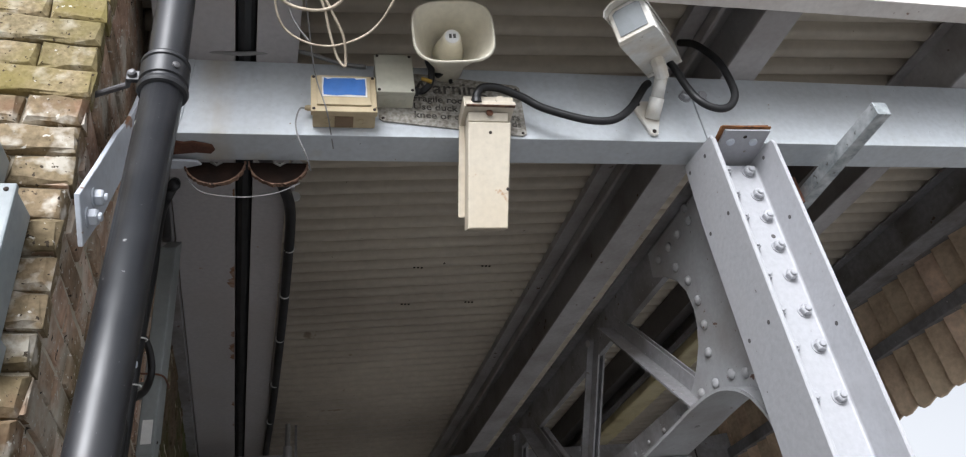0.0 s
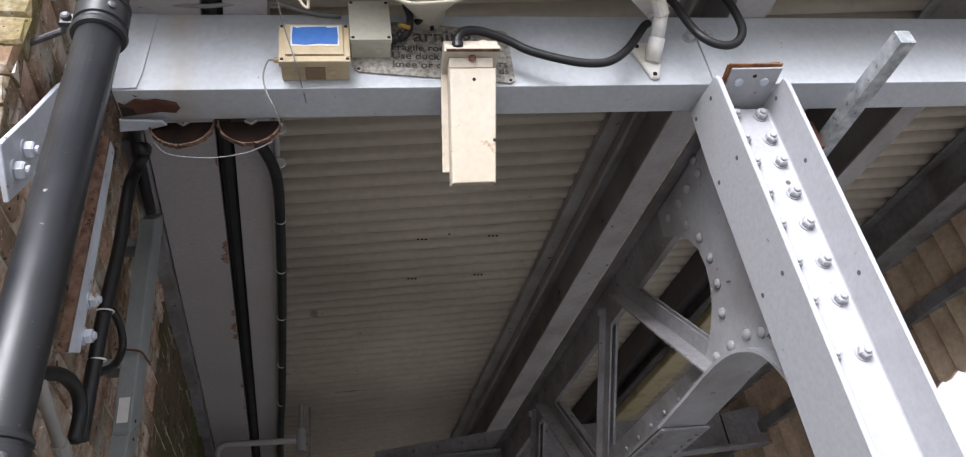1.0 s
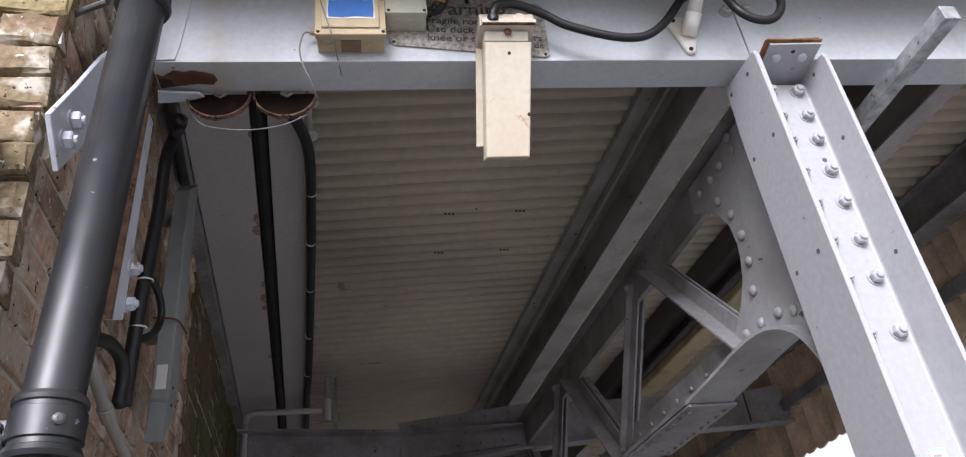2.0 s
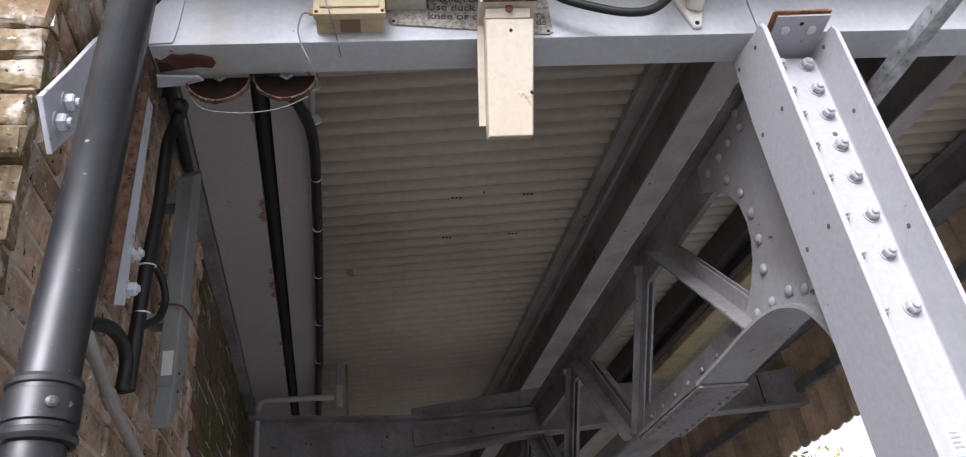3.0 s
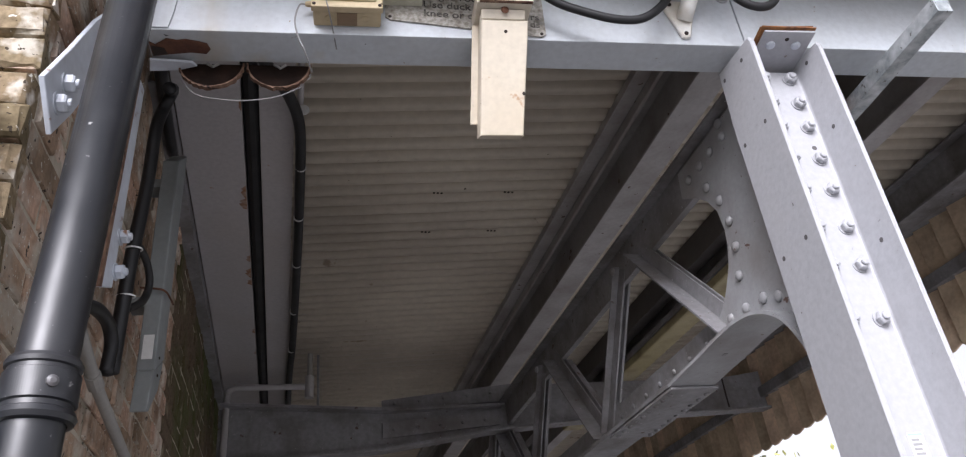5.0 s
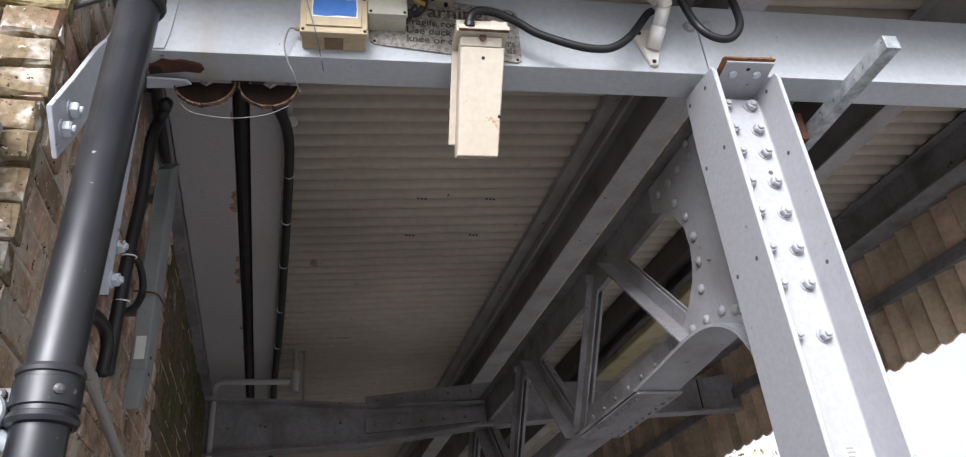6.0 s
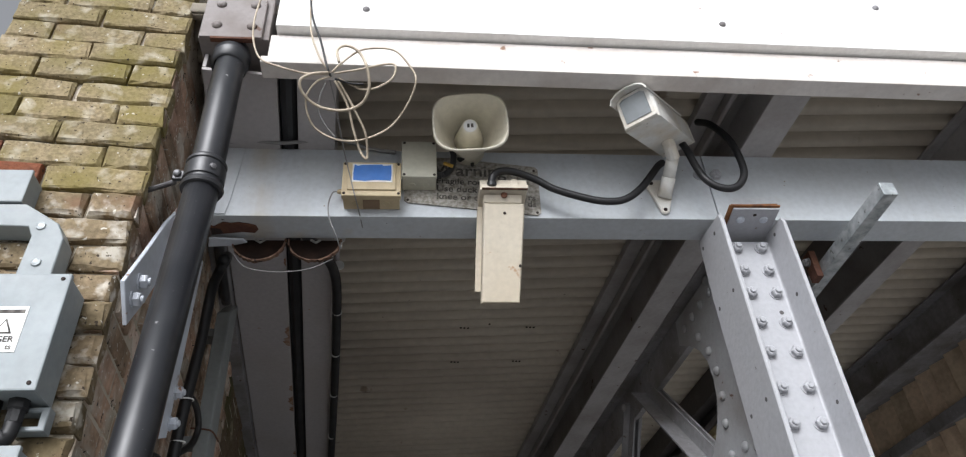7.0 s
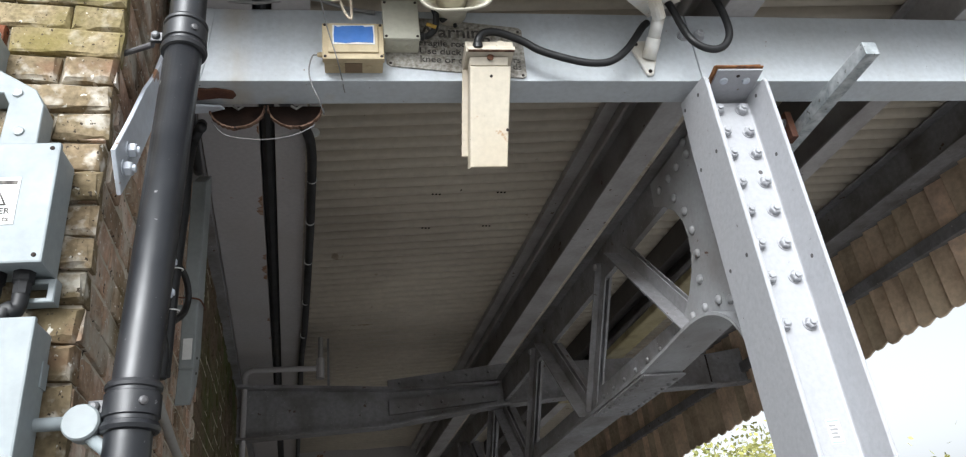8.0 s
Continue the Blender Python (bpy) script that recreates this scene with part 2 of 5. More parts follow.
def prism(points, axis, lo, hi, bm=None, bevel=0.0):
    """A flat outline drawn out along an axis; points lie in the two other axes, in order."""
    bm = bm or bmesh.new()
    ring = []
    for h in (lo, hi):
        vs = []
        for a, b in points:
            c = [a, b]
            c.insert(axis, h)
            vs.append(bm.verts.new(c))
        ring.append(vs)
    fs = [bm.faces.new(ring[0]), bm.faces.new(ring[1])]
    n = len(points)
    for i in range(n):
        fs.append(bm.faces.new((ring[0][i], ring[0][(i + 1) % n], ring[1][(i + 1) % n], ring[1][i])))
    bmesh.ops.recalc_face_normals(bm, faces=fs)
    if bevel:
        bmesh.ops.bevel(bm, geom=[e for f in fs[:2] for e in f.edges], offset=bevel, segments=1, affect="EDGES")
    return bm


def spline(points, steps=8):
    """Points along a smooth curve through the given ones."""
    p = [Vector(q) for q in points]
    p = [2 * p[0] - p[1]] + p + [2 * p[-1] - p[-2]]
    out = []
    for i in range(1, len(p) - 2):
        for k in range(steps):
            t = k / steps
            a, b, c, d = p[i - 1:i + 3]
            out.append(0.5 * (2 * b + (c - a) * t + (2 * a - 5 * b + 4 * c - d) * t * t + (3 * b - a - 3 * c + d) * t ** 3))
    return out + [p[-2]]


def tube(points, radius, sides=10, bm=None, ribs=0.0, pitch=0.006):
    """A round tube along points; with ribs its radius rises and falls, as on a corrugated hose."""
    bm = bm or bmesh.new()
    pts = [Vector(q) for q in points]
    if ribs:
        dense, left = [pts[0]], pitch / 2
        for a, b in zip(pts, pts[1:]):
            n = max(1, round((b - a).length / (pitch / 2)))
            dense += [a.lerp(b, (k + 1) / n) for k in range(n)]
        pts = dense
    rings, up = [], None
    for i, q in enumerate(pts):
        d = (pts[min(i + 1, len(pts) - 1)] - pts[max(i - 1, 0)]).normalized()
        if up is None:
            up = d.orthogonal().normalized()
        if abs(up.dot(d)) > 0.95:
            up = d.orthogonal().normalized()
        up = (up - d * up.dot(d)).normalized()
        side = d.cross(up)
        r = radius * (1 + (ribs if i % 2 else -ribs)) if ribs else radius
        rings.append([bm.verts.new(q + r * (math.cos(2 * math.pi * k / sides) * up + math.sin(2 * math.pi * k / sides) * side)) for k in range(sides)])
    for a, b in zip(rings, rings[1:]):
        for k in range(sides):
            bm.faces.new((a[k], a[(k + 1) % sides], b[(k + 1) % sides], b[k]))
    bm.faces.new(rings[0][::-1])
    bm.faces.new(rings[-1])
    return bm


def lathe(profile, sides=24, m=None, bm=None, closed=True):
    """Turns (radius, height) pairs about z."""
    bm = bm or bmesh.new()
    rings = []
    for r, h in profile:
        rings.append([bm.verts.new((m or Matrix()) @ Vector((r * math.cos(2 * math.pi * k / sides), r * math.sin(2 * math.pi * k / sides), h))) for k in range(sides)])
    for a, b in zip(rings, rings[1:]):
        for k in range(sides):
            bm.faces.new((a[k], a[(k + 1) % sides], b[(k + 1) % sides], b[k]))
    if closed:
        bm.faces.new(rings[0][::-1])
        bm.faces.new(rings[-1])
    bmesh.ops.recalc_face_normals(bm, faces=bm.faces[:])
    return bm


def data_of(bm, mat, smooth=False):
    me = bpy.data.meshes.new("piece")
    bm.normal_update()
    bm.to_mesh(me)
    bm.free()
    for f in me.polygons:
        f.use_smooth = smooth
    me.materials.append(mat)
    return me


def nut_data(size, mat):
    """Washer, hexagon nut and stud end, along +z."""
    bm = lathe([(size * 0.68, 0), (size * 0.68, 0.003)], 16)
    lathe([(size * 0.5, 0.003), (size * 0.577, 0.006), (size * 0.577, 0.003 + size * 0.45), (size * 0.48, 0.003 + size * 0.55)], 6, bm=bm)
    lathe([(size * 0.3, 0.003 + size * 0.5), (size * 0.3, 0.003 + size * 0.72), (size * 0.24, 0.003 + size * 0.78)], 10, bm=bm)
    return data_of(bm, mat)


def rivet_data(r, mat):
    return data_of(lathe([(r, 0), (r * 0.95, r * 0.3), (r * 0.7, r * 0.6), (r * 0.3, r * 0.75)], 10), mat, True)


TO_FRONT = pose(0, 0, 0, 90, 0, 0)      # +z of a piece turned towards -y
TO_LEFT = pose(0, 0, 0, 0, -90, 0)      # towards -x
TO_RIGHT = pose(0, 0, 0, 0, 90, 0)      # towards +x
DOWN = pose(0, 0, 0, 180, 0, 0)

# dark colour of flat discs, painting the shade inside bolt holes
M_HOLE_SHADE = material("hole_shadow", (0.10, 0.095, 0.095), 0.9)
NUT = nut_data(0.030, M_STEEL)
NUT_DULL = nut_data(0.024, M_GIRDER)
NUT_GALV = nut_data(0.030, M_STRAP)
RIVET = rivet_data(0.017, M_GUSSET)
RIVET_SMALL = rivet_data(0.011, M_GIRDER)
SCREW = data_of(lathe([(0.0045, 0), (0.0045, 0.0015), (0.003, 0.0025)], 10), M_DARK)
HOLE = data_of(lathe([(0.0062, -0.001), (0.0062, 0.0006)], 12), M_HOLE_SHADE)

# The canopy's long members run back along +v, a little to the left, and fall gently.
RUN = pose(0.756, 1.86, 0, -0.9, 0, 4.8)

# ---- ground and wall ----
g = bmesh.new()
bmesh.ops.create_grid(g, x_segments=8, y_segments=8, size=900)
tagged(part("ground", g, M_GROUND), "pale grey weathered concrete platform ground", "ground", kind="structure")

WALL = pose(-0.945, 1.47, 0, 0, 0, 4.6)    # u = 0 is the side face, v = 0 the end face
wall = holder("wall_left", "thick old brick wall with mossy yellow end and red-brown side", "wall", WALL, kind="structure")
part("mortar_core", box((-0.470, 0.020, 0), (-0.007, 9.0, 5.2)), M_MORTAR, wall, "crumbling pale lime mortar")


def brick_data(length, depth, height, mat, seed, wear=1.0):
    """A worn brick lying along x, its face at y = 0, centre at its face."""
    rnd = random.Random(seed)
    bm = box((-length / 2, 0, -height / 2), (length / 2, depth, height / 2), 0.0)
    bmesh.ops.subdivide_edges(bm, edges=[e for e in bm.edges if abs(e.verts[0].co.x - e.verts[1].co.x) > 0.03], cuts=3)
    bmesh.ops.bevel(bm, geom=[e for e in bm.edges if all(v.co.y < 0.001 for v in e.verts) and len(e.link_faces) == 2 and abs(e.link_faces[0].normal.dot(e.link_faces[1].normal)) < 0.5], offset=0.0035 * wear, segments=1, affect="EDGES")
    for v in bm.verts:
        v.co += wear * Vector((rnd.uniform(-1, 1) * 0.0020, rnd.uniform(-1, 1) * 0.0016, rnd.uniform(-1, 1) * 0.0014))
    return data_of(bm, mat)


COURSE = 0.0765
rnd = random.Random(4)
STRETCH_F = [brick_data(0.233, 0.05, 0.0715, M_STOCK, s, 2.0) for s in range(6)]
HEAD_F = [brick_data(0.1135, 0.05, 0.0715, M_STOCK, 10 + s, 2.0) for s in range(5)]
STRETCH_W = [brick_data(0.229, 0.05, 0.0675, M_WORN, 60 + s, 2.4) for s in range(5)]
HEAD_W = [brick_data(0.109, 0.05, 0.0675, M_WORN, 70 + s, 2.4) for s in range(5)]
RED_S = [brick_data(0.2345, 0.05, 0.0725, M_REDSTOCK, 51)]
RED_F = [brick_data(0.1150, 0.05, 0.0725, M_REDSTOCK, 50)]
STRETCH_S = [brick_data(0.224, 0.05, 0.0665, M_RED, 20 + s) for s in range(4)]
HEAD_S = [brick_data(0.104, 0.05, 0.0665, M_RED, 30 + s) for s in range(4)]
CLOSER_S = [brick_data(0.048, 0.05, 0.0705, M_RED, 40 + s) for s in range(2)]
rest = bmesh.new()
for row in range(1, 55):
    z = row * COURSE
    jut = rnd.uniform(-0.006, 0.004)
    if row % 2:
        xs = [(-0.1165, STRETCH_F), (-0.3555, STRETCH_F)]
    else:
        xs = [(-0.0560, HEAD_F), (-0.2330, STRETCH_F), (-0.4105, HEAD_F)]
    for x, kinds in xs:
        if (row, x) in ((38, -0.4105), (37, -0.3555)):
            kinds = RED_S if row % 2 else RED_F
        elif row < 37:
            kinds = STRETCH_W if kinds is STRETCH_F else HEAD_W
        shared("brick", rnd.choice(kinds), wall, pose(x + rnd.uniform(-0.003, 0.003), jut + rnd.uniform(-0.002, 0.002), z + rnd.uniform(-0.0008, 0.0008), rnd.uniform(-1.2, 1.2), rnd.uniform(-0.35, 0.35), rnd.uniform(-0.7, 0.7)))
    if row > 44:
        continue
    y, k = (0.06 if row % 2 else 0.006), 0
    while y < 4.6:
        kinds, ln = (HEAD_S, 0.104) if (k + row) % 2 else (STRETCH_S, 0.225)
        if k == 0 and row % 2 == 0:
            kinds, ln = STRETCH_S, 0.225
        mm = pose(rnd.uniform(-0.006, 0.004), y + ln / 2, z, 0, 0, 90) @ pose(0, 0, 0, rnd.uniform(-2, 2), rnd.uniform(-0.8, 0.8), rnd.uniform(-1.2, 1.2))
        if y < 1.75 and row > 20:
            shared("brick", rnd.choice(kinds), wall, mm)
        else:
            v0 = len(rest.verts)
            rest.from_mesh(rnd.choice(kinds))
            rest.verts.ensure_lookup_table()
            for v in rest.verts[v0:]:
                v.co = mm @ v.co
        y += ln + 0.011
        k += 1
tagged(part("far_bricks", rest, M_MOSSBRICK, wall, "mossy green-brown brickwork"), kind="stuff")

# added wall that keeps light from behind off the roof's far end
back = holder("light_block_wall", "added plain grey wall blocking light at canopy far end", "wall", pose(0.756, 1.86, 0, 0, 0, 4.8), kind="structure")
part("wall_face", box((-2.2, 6.9, 0), (2.6, 7.1, 3.6)), M_SOFFIT, back)

# ---- roof ----
ROOF_W, PITCH_C, SKEW = 3.504, 0.0845, 0.126
me_pts, faces = [], []
vs = [-1.05 + k * PITCH_C / 12 for k in range(int(9.0 / PITCH_C * 12))]
us = [-1.85, -0.6, 0.4, 1.2, 1.96]
for v in vs:
    h = ROOF_W + 0.046 * (0.5 + 0.5 * math.cos(2 * math.pi * (v - 0.725) / PITCH_C)) ** 2.6      # broad crests, narrow flutes
    for u in us:
        me_pts.append((u, max(v - SKEW * u, -0.440 - 0.0840 * u), h))      # cut off along the fascia
nu = len(us)
for i in range(len(vs) - 1):
    for j in range(nu - 1):
        faces.append((i * nu + j, i * nu + j + 1, (i + 1) * nu + j + 1, (i + 1) * nu + j))
me = bpy.data.meshes.new("ceiling")
me.from_pydata(me_pts, [], faces)
for f in me.polygons:
    f.use_smooth = True
me.materials.append(M_ROOF)
roof = new("ceiling", me)
roof.matrix_world = RUN
sol = roof.modifiers.new("thickness", "SOLIDIFY")
sol.thickness, sol.offset = 0.006, 1.0
tagged(roof, "dull beige corrugated roof sheeting, stained and bolted", "roof", kind="structure")


def runner(name, label, category, group="", shift=(0, 0, 0)):
    return holder(name, label, category, RUN @ Matrix.Translation(shift), group)


def i_section(width, height, flange, web, v0, v1):
    """Flanges and web of an I-beam along v, bottom at 0, centred on u = 0."""
    h = width / 2
    return (box((-h, v0, 0), (h, v1, flange), 0.003), box((-web / 2, v0, flange), (web / 2, v1, height - flange)), box((-h, v0, height - flange), (h, v1, height), 0.003))


def rafter(u, v0, v1, width=0.10, label="grey-painted steel roof joist with rusted flange edges"):
    ob = runner("roof_joist", label, "joist", "roof joists", (u, 0, 3.28))
    for nm, bm in zip(("bottom_flange", "web", "top_flange"), i_section(width, 0.225, 0.012, 0.010, v0, v1)):
        part(nm, bm, M_JOIST, ob)
    return ob


rafter(0.118, -0.42, 7.5, 0.124)
rafter(1.0, -0.49, 7.5, 0.095)
packing = runner("roof_plate", "dark weathered timber packing strip under roof sheeting", "strip", "", (0, 0, 0))
part("plank", box((-0.045, -0.40, 3.470), (0.020, 7.5, 3.508), 0.004), M_JOIST, packing)
part("ledge", box((0.022, -0.34, 3.43), (0.034, 7.5, 3.50)), M_JOIST, packing)
part("conduit", tube([(0.02, -0.3, 3.42), (0.02, 7.4, 3.42)], 0.010), M_JOIST, packing)

# soffit flats beside the wall
for u0, u1, nm in ((-1.670, -1.462, "wide"), (-1.405, -1.290, "narrow")):
    s = runner("soffit_flat", "pale grey painted steel soffit flat, rust-stained at edge", "soffit", "soffit flats")
    part("bottom_plate", box((u0, -0.27, 3.28), (u1, 7.5, 3.292), 0.002), M_SOFFIT, s)
    part("side_plate", box((u0, -0.27, 3.293), (u0 + 0.01, 7.5, 3.505)), M_SOFFIT, s)
    part("far_side_plate", box((u1 - 0.01, -0.27, 3.293), (u1, 7.5, 3.505)), M_SOFFIT, s)
# added dark strip standing in for the shade up inside the gap
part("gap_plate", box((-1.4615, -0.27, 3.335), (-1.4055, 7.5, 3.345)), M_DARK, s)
part_pipe = runner("gap_pipe", "black pipe running in gap between soffit flats", "pipe")
part("pipe_run", tube([(-1.433, -0.26, 3.306), (-1.433, 7.5, 3.306)], 0.027), M_RUBBER, part_pipe)

angle = runner("wall_angle", "grey painted steel wall angle beside soffit", "angle")
part("leg", box((-1.730, 0.5, 3.225), (-1.672, 7.3, 3.232), 0.001), M_GIRDER, angle)
part("upstand", box((-1.680, 0.5, 3.233), (-1.672, 7.3, 3.275)), M_GIRDER, angle)

# ---- front beam ----
beam = holder("front_beam", "pale blue-grey painted steel front beam, chipped and rust-spotted", "beam")
part("left_length", box((-0.90, 1.822, 3.005), (0.684, 1.932, 3.280), 0.003), M_BEAM, beam)
part("right_length", box((0.688, 1.822, 3.005), (3.3, 1.932, 3.280), 0.003), M_BEAM, beam)
for x, z in ((0.66, 3.19), (0.715, 3.19)):
    shared("bolt", NUT, beam, pose(x, 1.822, z) @ TO_FRONT)

# ---- column ----
col = holder("column", "pale grey painted steel column with two rows of hexagon nuts", "column")
CX, CW = 0.7515, 0.1045
for x0, x1, top in ((CX - CW, CX - CW + 0.014, 2.985), (CX + CW - 0.012, CX + CW, 2.975)):
    b = prism([(1.755, top - 0.012), (1.747, top - 0.03), (1.745, 0), (1.942, 0), (1.942, 2.80), (1.930, top + 0.012)], 0, x0, x1, bevel=0.003)
    part("flange", b, M_STEEL, col)
part("web", box((CX - CW + 0.014, 1.866, 0), (CX + CW - 0.012, 1.878, 2.95)), M_STEEL, col)
for sx in (-1, 1):
    b = bmesh.new()
    x0 = CX + sx * (CW - 0.012)
    prism([(x0, 1.866), (x0 - sx * 0.007, 1.866), (x0 - sx * 0.002, 1.864), (x0, 1.859)], 2, 0, 2.94, b)
    part("fillet", b, M_STEEL, col)
for z in (2.922, 2.836, 2.754, 2.652, 2.554, 2.442, 2.336, 2.194):
    for x in (0.733, 0.812):
        shared("nut", NUT, col, pose(x, 1.866, z, 0, 0, 0) @ TO_FRONT @ pose(0, 0, 0, 0, 0, rnd.uniform(0, 60)))
for y, z in ((1.809, 2.94), (1.799, 2.724), (1.914, 2.731), (1.80, 2.381), (1.908, 2.381), (1.91, 2.955)):
    shared("bolt_hole", HOLE, col, pose(CX - CW - 0.0004, y, z) @ TO_LEFT)
for y, z in ((1.809, 2.717), (1.803, 2.372), (1.813, 2.94)):
    shared("bolt_hole", HOLE, col, pose(CX + CW - 0.0125, y, z) @ TO_LEFT)
part("web_hole", lathe([(0.007, -0.001), (0.007, 0.0008)], 12, pose(0.811, 1.866, 2.688) @ TO_FRONT), M_HOLE_SHADE, col)

# ---- lattice girder ----
truss = runner("lattice_girder", "grey-painted riveted lattice girder with curved bracket", "girder")
UC, TOP_W, BOT_W = 0.045, 3.035, 2.350
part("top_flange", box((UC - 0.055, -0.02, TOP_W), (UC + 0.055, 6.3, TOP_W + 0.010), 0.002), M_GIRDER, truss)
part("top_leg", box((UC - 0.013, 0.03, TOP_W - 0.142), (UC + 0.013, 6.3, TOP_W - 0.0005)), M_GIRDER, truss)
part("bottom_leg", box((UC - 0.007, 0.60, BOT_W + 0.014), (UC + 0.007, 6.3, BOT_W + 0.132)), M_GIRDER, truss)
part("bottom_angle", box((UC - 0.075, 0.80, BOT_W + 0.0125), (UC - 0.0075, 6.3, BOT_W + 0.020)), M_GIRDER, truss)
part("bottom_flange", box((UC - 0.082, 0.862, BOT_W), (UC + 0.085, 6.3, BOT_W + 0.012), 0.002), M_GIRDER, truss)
# curved bracket: web plate and flange
arc = [(0.86, 2.348), (0.72, 2.358), (0.62, 2.364), (0.50, 2.374), (0.40, 2.376), (0.322, 2.366), (0.267, 2.346), (0.22, 2.318), (0.183, 2.280), (0.143, 2.205), (0.115, 2.10), (0.098, 1.98), (0.09, 1.82)]
curve = spline([Vector((0, a, c)) for a, c in arc], 5)
edge = [(0.085, 3.02), (0.56, 3.02), (0.575, 2.926), (0.493, 2.876), (0.44, 2.829), (0.404, 2.767), (0.395, 2.694), (0.406, 2.634), (0.434, 2.575), (0.478, 2.523), (0.523, 2.483), (0.60, 2.44)]
part("gusset_plate", prism(edge + [(p.y, p.z + 0.004) for p in curve if p.y < 0.6] + [(0.085, 1.82)], 0, UC - 0.020, UC + 0.006), M_GUSSET, truss, "pale grey gusset plate with scooped edge")
b = bmesh.new()
for p, q in zip(curve, curve[1:]):
    d = (q - p).normalized()
    nrm = Vector((0, -d.z, d.y)) * -0.011
    vv = [bm_v for x in (UC - 0.082, UC + 0.085) for bm_v in (b.verts.new((x, p.y, p.z)), b.verts.new((x, q.y, q.z)), b.verts.new((x, q.y + nrm.y, q.z + nrm.z)), b.verts.new((x, p.y + nrm.y, p.z + nrm.z)))]
    for f in ((0, 1, 2, 3), (7, 6, 5, 4), (0, 4, 5, 1), (3, 2, 6, 7)):
        b.faces.new([vv[i] for i in f])
bmesh.ops.remove_doubles(b, verts=b.verts[:], dist=0.0002)
bmesh.ops.recalc_face_normals(b, faces=b.faces[:])
part("curved_flange", b, M_GUSSET, truss)
part("splice_plate", box((UC - 0.080, 0.845, BOT_W - 0.0135), (UC + 0.098, 1.42, BOT_W - 0.0035), 0.002), M_GIRDER, truss)


def strut(a, c, out=0.05):
    """A pair of angles from (v, w) a to c, back to back."""
    a, c = Vector((UC, *a)), Vector((UC, *c))
    n = (c - a).length
    bm = bmesh.new()
    for s in (-1, 1):
        for x0, x1, y0, y1 in ((0.008, out + 0.008, -0.028, -0.021), (0.008, 0.015, -0.0205, 0.032)):
            box((min(s * x0, s * x1), y0, 0), (max(s * x0, s * x1), y1, n), 0, bm)
    side, z = Vector((1, 0, 0)), (c - a).normalized()
    m = Matrix((side, z.cross(side), z)).transposed().to_4x4()
    m.translation = a
    bmesh.ops.transform(bm, matrix=m, verts=bm.verts[:])
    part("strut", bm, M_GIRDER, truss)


TOPS, BOTS = [0.96, 2.065, 3.17, 4.275], [0.47, 1.575, 2.68, 3.785, 4.89]
for k, v in enumerate(TOPS):
    strut((v, 2.945), (BOTS[k], BOT_W + 0.050), 0.072)
    strut((v + 0.18, 2.955), (BOTS[k + 1] + 0.0, BOT_W + 0.045), 0.034)
    shared("rivet", RIVET, truss, pose(UC - 0.050, v + 0.19, 2.945) @ TO_LEFT)
for a, c in ((0.18, 2.963), (0.266, 2.963), (0.348, 2.963), (0.422, 2.958), (0.504, 2.958), (0.418, 2.87), (0.373, 2.789), (0.356, 2.703), (0.363, 2.615), (0.389, 2.529), (0.402, 2.428), (0.311, 2.418), (0.246, 2.392), (0.492, 2.434), (0.264, 3.012)):
    shared("rivet", RIVET, truss, pose(UC - 0.020, a, c) @ TO_LEFT)
for k in range(9):
    for s_ in (-0.060, 0.078):
        shared("rivet", RIVET_SMALL, truss, pose(UC + s_, 0.90 + 0.060 * k, BOT_W - 0.0135) @ DOWN)
for k in range(14):
    shared("rivet", RIVET_SMALL, truss, pose(UC - 0.007, 0.62 + 0.062 * k, BOT_W + 0.05 + 0.028 * (k % 2)) @ TO_LEFT)

# ---- fascia ----
FAS = pose(-0.70, 1.45, 3.277, 0, 0.6, 0)
fas = holder("fascia", "white-painted canopy fascia panel over flaking timber board", "fascia", FAS)
part("board", box((0, 0, 0), (4.2, 0.03, 0.105), 0.004), M_TIMBER, fas)
part("bottom_batten", box((-0.015, -0.012, -0.028), (4.2, 0.05, -0.002), 0.004), M_TIMBER, fas)
part("panel", box((0.015, -0.03, 0.112), (4.2, 0.01, 0.62), 0.003), M_WHITE, fas)
for k in range(7):
    shared("rivet", RIVET_SMALL, fas, pose(0.27 + 0.55 * k, -0.030, 0.20 + 0.12 * (k % 2)) @ TO_FRONT)
hop = holder("gutter_end", "grey-painted bolted gutter end box above downpipe", "gutter")
part("casing", box((-0.90, 1.445, 3.352), (-0.702, 1.60, 3.80), 0.004), M_GUTTER, hop)
part("front_plate", box((-0.895, 1.432, 3.345), (-0.72, 1.444, 3.52), 0.003), M_GUTTER, hop)
part("rusted_edge", box((-0.862, 1.430, 3.335), (-0.738, 1.446, 3.344), 0.002), M_RUST, hop, "rusted lower edge")
GUTTER_BOLT = rivet_data(0.015, M_GUTTER)
for x, z in ((-0.850, 3.395), (-0.752, 3.392), (-0.850, 3.49), (-0.752, 3.49)):
    shared("bolt", GUTTER_BOLT, hop, pose(x, 1.432, z) @ TO_FRONT)

